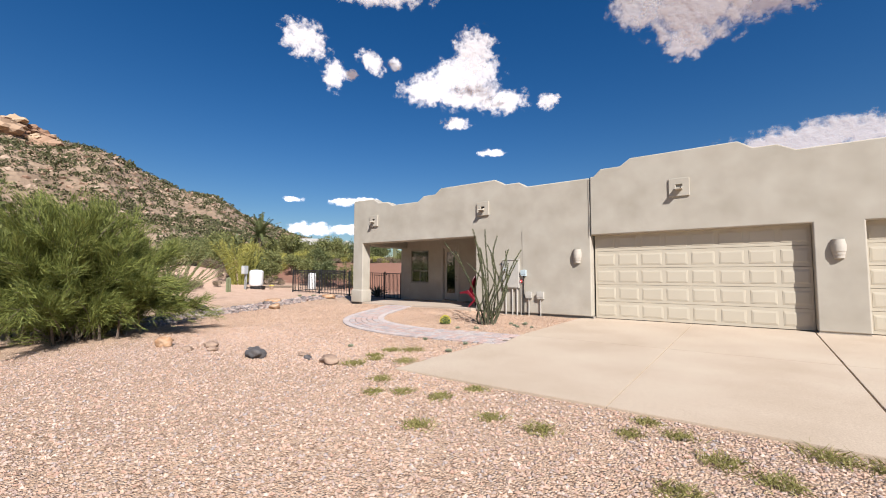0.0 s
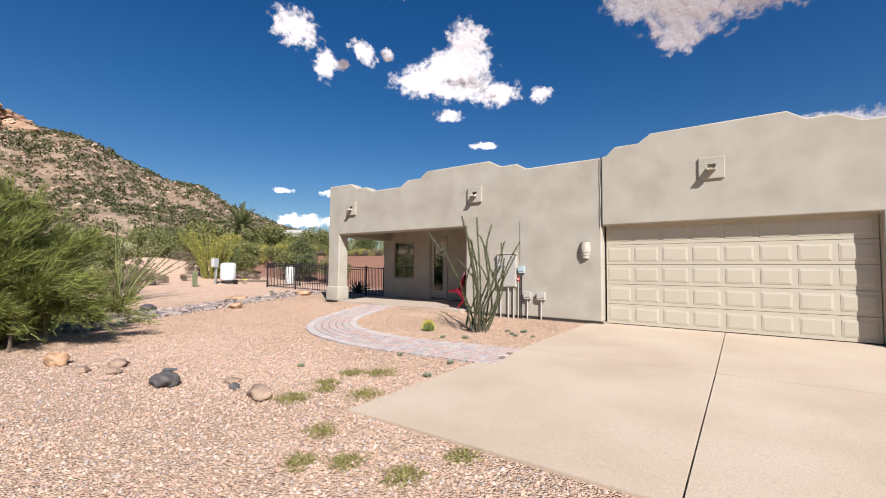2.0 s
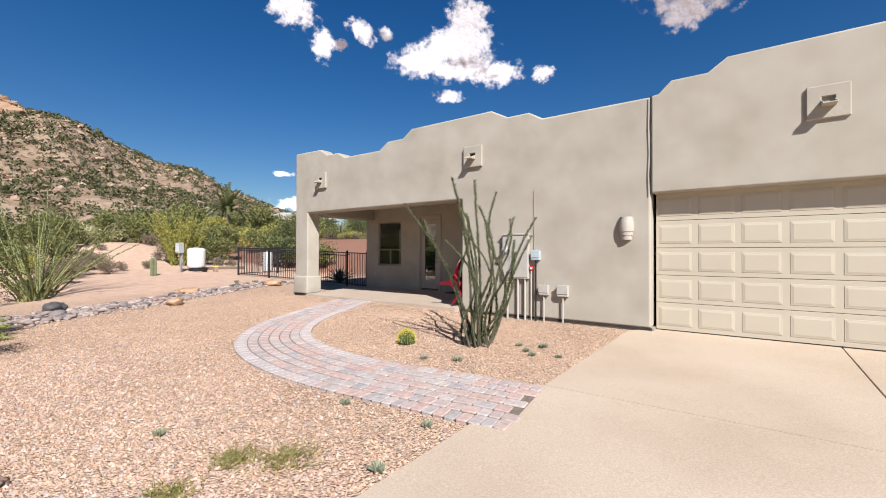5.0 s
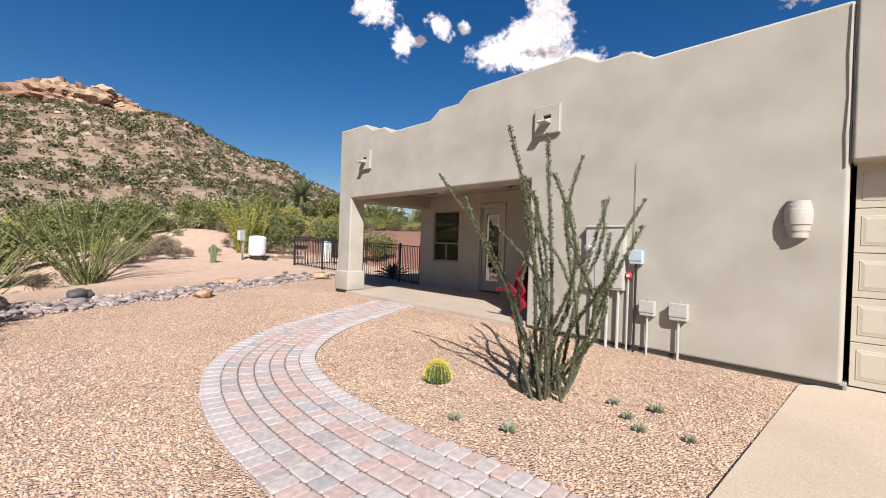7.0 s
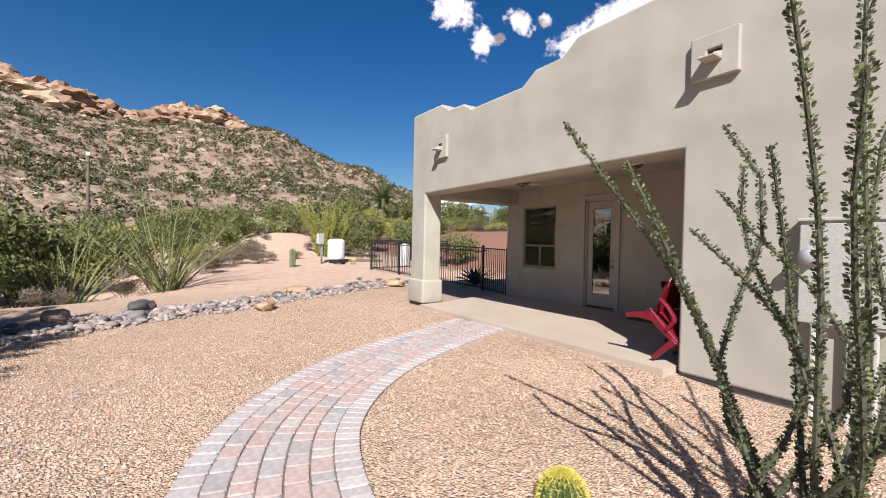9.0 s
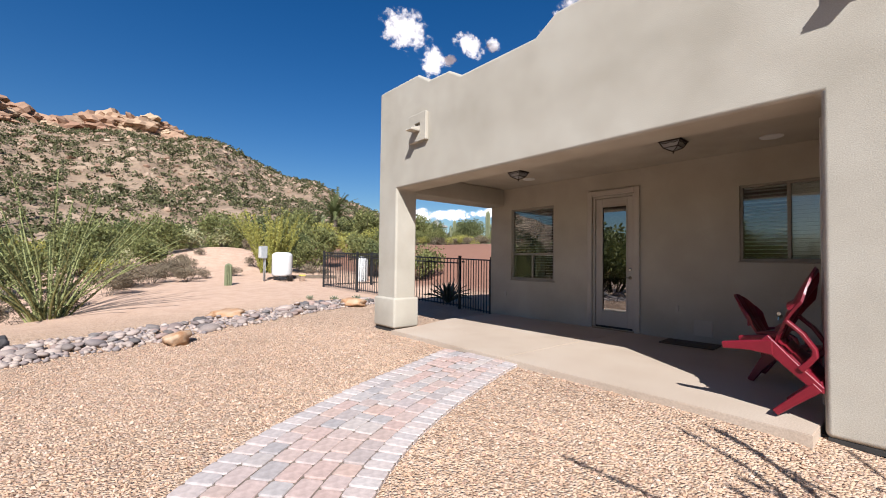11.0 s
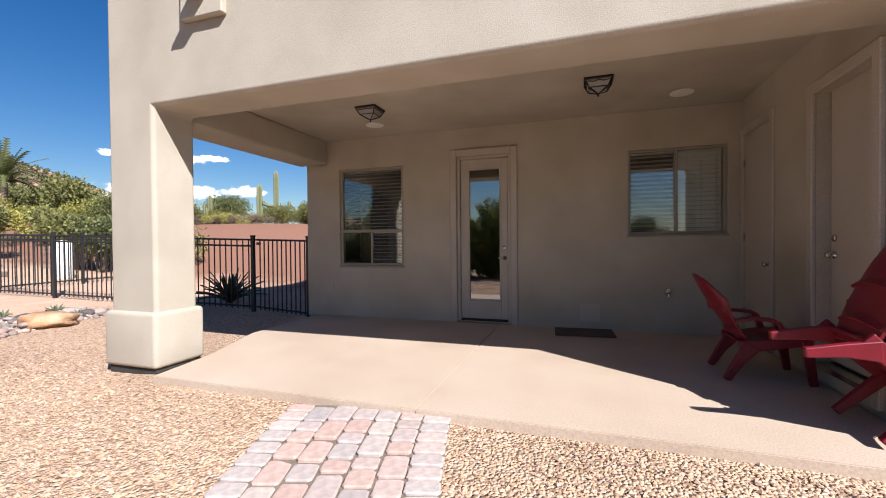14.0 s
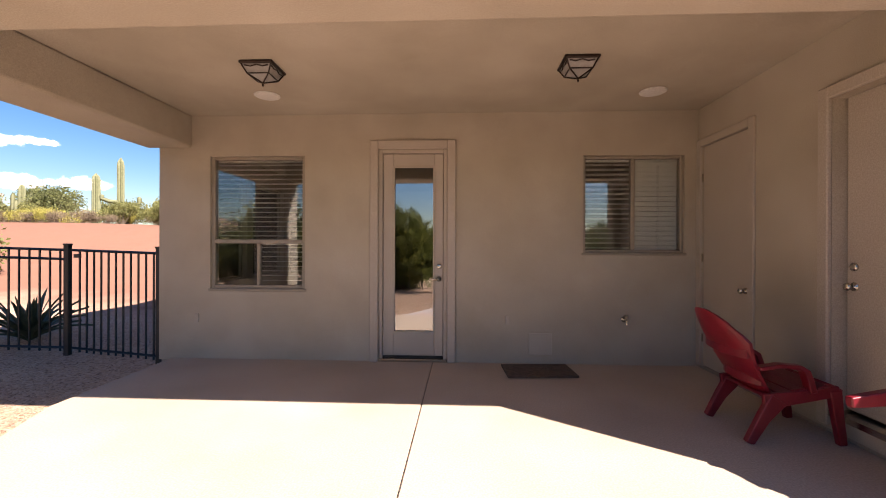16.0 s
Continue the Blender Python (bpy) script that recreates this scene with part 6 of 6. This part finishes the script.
# ---- loose rocks ----
srng = random.Random(21)
for x, y, r, mat, label in ((7.1, -8.55, (0.2, 0.14, 0.13), DARK_ROCK, "smooth dark grey boulder on the gravel"), (5.3, -8.55, (0.17, 0.13, 0.08), TAN_ROCK, "low tan rock on the gravel"), (8.66, -8.05, (0.21, 0.13, 0.09), TAN_ROCK, "flat tan sandstone rock on the gravel"),
                            (8.02, -8.05, (0.1, 0.06, 0.05), DARK_ROCK, "small dark rock on the gravel"), (4.34, -9.1, (0.16, 0.14, 0.14), ORANGE_ROCK, "orange tan rock beside the bush"), (5.24, -9.0, (0.16, 0.1, 0.06), TAN_ROCK, "flat tan rock on the gravel"), (5.8, -8.75, (0.12, 0.09, 0.06), TAN_ROCK, "small tan rock on the gravel"),
                            (6.35, -8.2, (0.09, 0.06, 0.04), DARK_ROCK, "small dark rock on the gravel"), (7.7, -7.9, (0.16, 0.12, 0.03), TAN_ROCK, "low flat tan rock on the gravel"), (-0.95, -3.25, (0.26, 0.18, 0.15), ORANGE_ROCK, "orange sandstone boulder beside the rock bed"), (-3.2, -2.0, (0.4, 0.3, 0.12), ORANGE_ROCK, "flat orange sandstone slab in the rock bed"),
                            (-3.1, 1.1, (0.36, 0.28, 0.16), ORANGE_ROCK, "orange sandstone boulder at the end of the rock bed"), (-2.0, -5.6, (0.3, 0.24, 0.2), DARK_ROCK, "dark brown boulder at the rock bed"), (-1.8, -7.0, (0.3, 0.22, 0.16), TAN_ROCK, "tan boulder at the rock bed")):
    ob = tagged(new("rock", stone_mesh("rock", srng, mat, r[0], r[1], r[2] * 0.9, 0.26, 3)), label, "rock", "yard rocks")
    ob.matrix_world = pose(x, y, ground_z(x, y) + r[2] * 0.55, 0, 0, srng.uniform(-40, 40))

# ---- river rock bed ----
BED = [(-0.2, -8.3), (-0.9, -7.0), (-1.5, -5.6), (-1.75, -4.2), (-2.35, -2.6), (-3.0, -0.9), (-3.6, 0.8), (-3.8, 2.2)]


def along(points, s):
    """The point and the heading at s, 0 to 1, of a polyline smoothed by Catmull-Rom."""
    n = len(points) - 1
    i = min(int(s * n), n - 1)
    t = s * n - i
    p = [Vector(points[max(0, min(n, i + k))]) for k in (-1, 0, 1, 2)]
    pos = 0.5 * ((2 * p[1]) + (p[2] - p[0]) * t + (2 * p[0] - 5 * p[1] + 4 * p[2] - p[3]) * t * t + (3 * p[1] - p[0] - 3 * p[2] + p[3]) * t ** 3)
    vel = 0.5 * ((p[2] - p[0]) + 2 * (2 * p[0] - 5 * p[1] + 4 * p[2] - p[3]) * t + 3 * (3 * p[1] - p[0] - 3 * p[2] + p[3]) * t * t)
    return pos, vel.normalized()


bed = thing("river_rock_bed", "winding bed of rounded grey and brown river stones", "rock bed")
stones = [stone_mesh("stone", srng, RIVER_STONE, 1, srng.uniform(0.65, 0.9), srng.uniform(0.3, 0.46), 0.13, 2) for k in range(8)]
for k in range(300):
    s = srng.random() ** 0.85
    p, d = along(BED, s)
    w = 0.78 - 0.32 * s
    o = srng.uniform(-1, 1) * w
    x, y = p.x - d.y * o, p.y + d.x * o
    r = srng.uniform(0.05, 0.125) * (1 if srng.random() < 0.88 else 1.6)
    b = part("stone", srng.choice(stones), None, bed)
    b.matrix_basis = pose(x, y, ground_z(x, y) + r * 0.22 + srng.uniform(0, 0.05), srng.uniform(-14, 14), srng.uniform(-14, 14), srng.uniform(0, 360)) @ Matrix.Scale(r, 4)
vs, fs = [], []
for k in range(2200):
    s = hr.random()
    p, d = along(BED, s)
    o = hr.uniform(-1, 1) * (0.9 - 0.3 * s)
    x, y = p.x - d.y * o, p.y + d.x * o
    r = hr.uniform(0.03, 0.08)
    fs.append(ICO_F + len(vs) * len(ICO_V))
    vs.append(ICO_V * np.array([r, r * 0.8, r * 0.55]) * (1 + 0.1 * hr.normal(size=(len(ICO_V), 1))) + np.array([x, y, ground_z(x, y) + r * 0.3]))
FILL = palette_material("river_pebble", [(0.336, 0.264, 0.224), (0.4, 0.312, 0.256), (0.192, 0.16, 0.152), (0.288, 0.216, 0.184)], by="island", grain=20)
tagged(part("pebble_fill", raw_mesh("pebble_fill", np.concatenate(vs).tolist(), np.concatenate(fs).tolist(), FILL, True), None, bed), kind="stuff")

# ---- paver path ----
PATHWAY = [(10.35, -4.44), (9.3, -4.55), (8.2, -4.65), (7.1, -4.65), (6.2, -4.5), (5.45, -4.2), (4.75, -3.65), (4.15, -2.9), (3.7, -2.05), (3.38, -1.15), (3.16, -0.2)]
HALF = 0.635


def path_z(x, y):
    return ground_z(x, y) + 0.035


walkway = tagged(new("pavement"), "curved path of tumbled tan and pink concrete pavers", "path", kind="structure")
N = 180
samples = [along(PATHWAY, i / N) for i in range(N + 1)]
lens = [0.0]
for (p, _), (q, _) in zip(samples, samples[1:]):
    lens.append(lens[-1] + (q - p).length)
TOTAL = lens[-1]


def on_path(dist, off):
    dist = min(max(dist, 0), TOTAL)
    s = float(np.interp(dist, lens, [i / N for i in range(N + 1)]))
    p, d = along(PATHWAY, s)
    return p.x + d.y * off, p.y - d.x * off, math.degrees(math.atan2(d.y, d.x))


bm = bmesh.new()
rows = []
for i in range(0, 61):
    rows.append([bm.verts.new((*on_path(TOTAL * i / 60, o)[:2], path_z(*on_path(TOTAL * i / 60, o)[:2]) - 0.012)) for o in (-HALF, 0, HALF)])
for s, t in zip(rows, rows[1:]):
    for k in range(2):
        bm.faces.new([s[k], t[k], t[k + 1], s[k + 1]])
part("sand_bed", bm, PAVER_BED, walkway, "sand joints between the pavers")


def paver_mesh(lx, ly, seed):
    prng = random.Random(seed)
    bm = bmesh.new()
    c = 0.012
    rows = []
    for inset, z in ((0, -0.05), (0, -0.009), (0.003, -0.003), (0.009, 0.0)):
        ring = []
        for sx, sy in ((-1, -1), (1, -1), (1, 1), (-1, 1)):
            for ax, ay in (((1, 0), (0, 1)) if sx * sy < 0 else ((0, 1), (1, 0))):
                cut = 0.016
                ring.append(bm.verts.new((sx * (lx / 2 - inset - cut * ax) + prng.uniform(-0.002, 0.002), sy * (ly / 2 - inset - cut * ay) + prng.uniform(-0.002, 0.002), z)))
        rows.append(ring)
    for s, t in zip(rows, rows[1:]):
        for k in range(8):
            bm.faces.new([s[k], s[(k + 1) % 8], t[(k + 1) % 8], t[k]])
    bm.faces.new(rows[-1])
    bmesh.ops.recalc_face_normals(bm, faces=bm.faces[:])
    return bm


prng = random.Random(4)
WIDTHS = {"edge": (0.125, 0.2), "square": (0.17, 0.165), "long": (0.235, 0.165), "short": (0.125, 0.165)}
MESHES = {k: [mesh_of("paver", paver_mesh(a - 0.002, b - 0.003, i), PAVER_EDGE if k == "edge" else PAVER) for i in range(4)] for k, (a, b) in WIDTHS.items()}
pieces = []
for side in (-1, 1):
    o = side * (HALF - 0.1)
    n = int(TOTAL / 0.127)
    for i in range(n):
        pieces.append(("edge", (i + 0.5) * TOTAL / n, o))
inner = 2 * HALF - 0.4
for c in range(5):
    o = -inner / 2 + (c + 0.5) * inner / 5
    d = -prng.uniform(0.0, 0.15)
    while d < TOTAL:
        k = prng.choice(["square", "square", "long", "short", "long"])
        ln = WIDTHS[k][0]
        if d + ln / 2 > 0.03 and d + ln / 2 < TOTAL:
            pieces.append((k, d + ln / 2, o))
        d += ln + 0.001
pieces.sort(key=lambda t: abs(t[1] - TOTAL * 0.62))
joined_v, joined_f = [], []
for idx, (k, d, o) in enumerate(pieces):
    x, y, a = on_path(d, o)
    x1, y1, _ = on_path(d + 0.05, o)
    x0, y0, _ = on_path(d - 0.05, o)
    stretch = min(1.3, max(0.7, math.hypot(x1 - x0, y1 - y0) / 0.1))
    m = pose(x, y, path_z(x, y) + prng.uniform(-0.003, 0.003), prng.uniform(-0.8, 0.8), prng.uniform(-0.8, 0.8), a) @ Matrix.Diagonal((stretch, 1, 1, 1))
    me = prng.choice(MESHES[k])
    if idx < 300:
        part("paver", me, None, walkway).matrix_basis = m
    else:
        base = len(joined_v)
        joined_v += [tuple(m @ v.co) for v in me.vertices]
        joined_f += [tuple(base + i for i in p.vertices) for p in me.polygons]
PAVER_ISLE = palette_material("tumbled_paver_far", PAVER_TONES, by="island", grain=18, dist=0.006)
tagged(part("pavers", raw_mesh("pavers", joined_v, joined_f, PAVER_ISLE), None, walkway), kind="stuff")

# ---- loose gravel lying on the ground ----
OCT_V = np.array([(1, 0, 0), (0, 1, 0), (-1, 0, 0), (0, -1, 0), (0, 0, 1), (0, 0, -1)], float)
OCT_F = np.array([(0, 1, 4), (1, 2, 4), (2, 3, 4), (3, 0, 4), (1, 0, 5), (2, 1, 5), (3, 2, 5), (0, 3, 5)])
PATH_XY = np.array([on_path(TOTAL * i / 60, 0)[:2] for i in range(61)])


def gravel(name, n, x0, x1, y0, y1, lo, hi, mat, label, seed, feather=2.0):
    g = np.random.default_rng(seed)
    x, y = g.uniform(x0, x1, n), g.uniform(y0, y1, n)
    dist = np.min(np.hypot(x[:, None] - PATH_XY[None, :, 0], y[:, None] - PATH_XY[None, :, 1]), axis=1)
    drive = np.interp(y, [-7.8, -5.1, -3.2, 0.2], [9.98, 10.08, 10.32, 10.44])
    inset = np.minimum(np.minimum(x - x0, x1 - x), np.minimum(y - y0, y1 - y)) / feather
    keep = (g.random(n) < inset) & (dist > HALF + 0.02) & ~((x > drive - 0.02) & (y > -7.8)) & ~((y > -0.27) & (x > -0.06))
    x, y = x[keep], y[keep]
    n = len(x)
    z = np.array([ground_z(a, b) for a, b in zip(x, y)])
    r = g.uniform(lo, hi, n)
    v = OCT_V[None] * (1 + 0.35 * g.normal(size=(n, 6, 1)).clip(-1, 1)) * r[:, None, None] * np.array([1, 1, 0.7])
    a = g.uniform(0, 6.28, n)
    c, s = np.cos(a)[:, None], np.sin(a)[:, None]
    vx, vy = v[:, :, 0] * c - v[:, :, 1] * s, v[:, :, 0] * s + v[:, :, 1] * c * 0.8
    v = np.stack([vx + x[:, None], vy + y[:, None], v[:, :, 2] + (z + r * 0.25)[:, None]], axis=2).reshape(-1, 3)
    f = (OCT_F[None] + (np.arange(n) * 6)[:, None, None]).reshape(-1, 3)
    tagged(new(name, raw_mesh(name, v.tolist(), f.tolist(), mat)), label, "gravel", kind="stuff")


gravel("gravel", 70000, -2.5, 12.0, -9.5, 0.6, 0.009, 0.02, PEBBLE, "tan crushed gravel covering the yard", 1)
gravel("gravel", 62000, 2.5, 18.0, -14.6, -5.0, 0.01, 0.026, PINK_PEBBLE, "mixed pink and grey crushed gravel", 2)
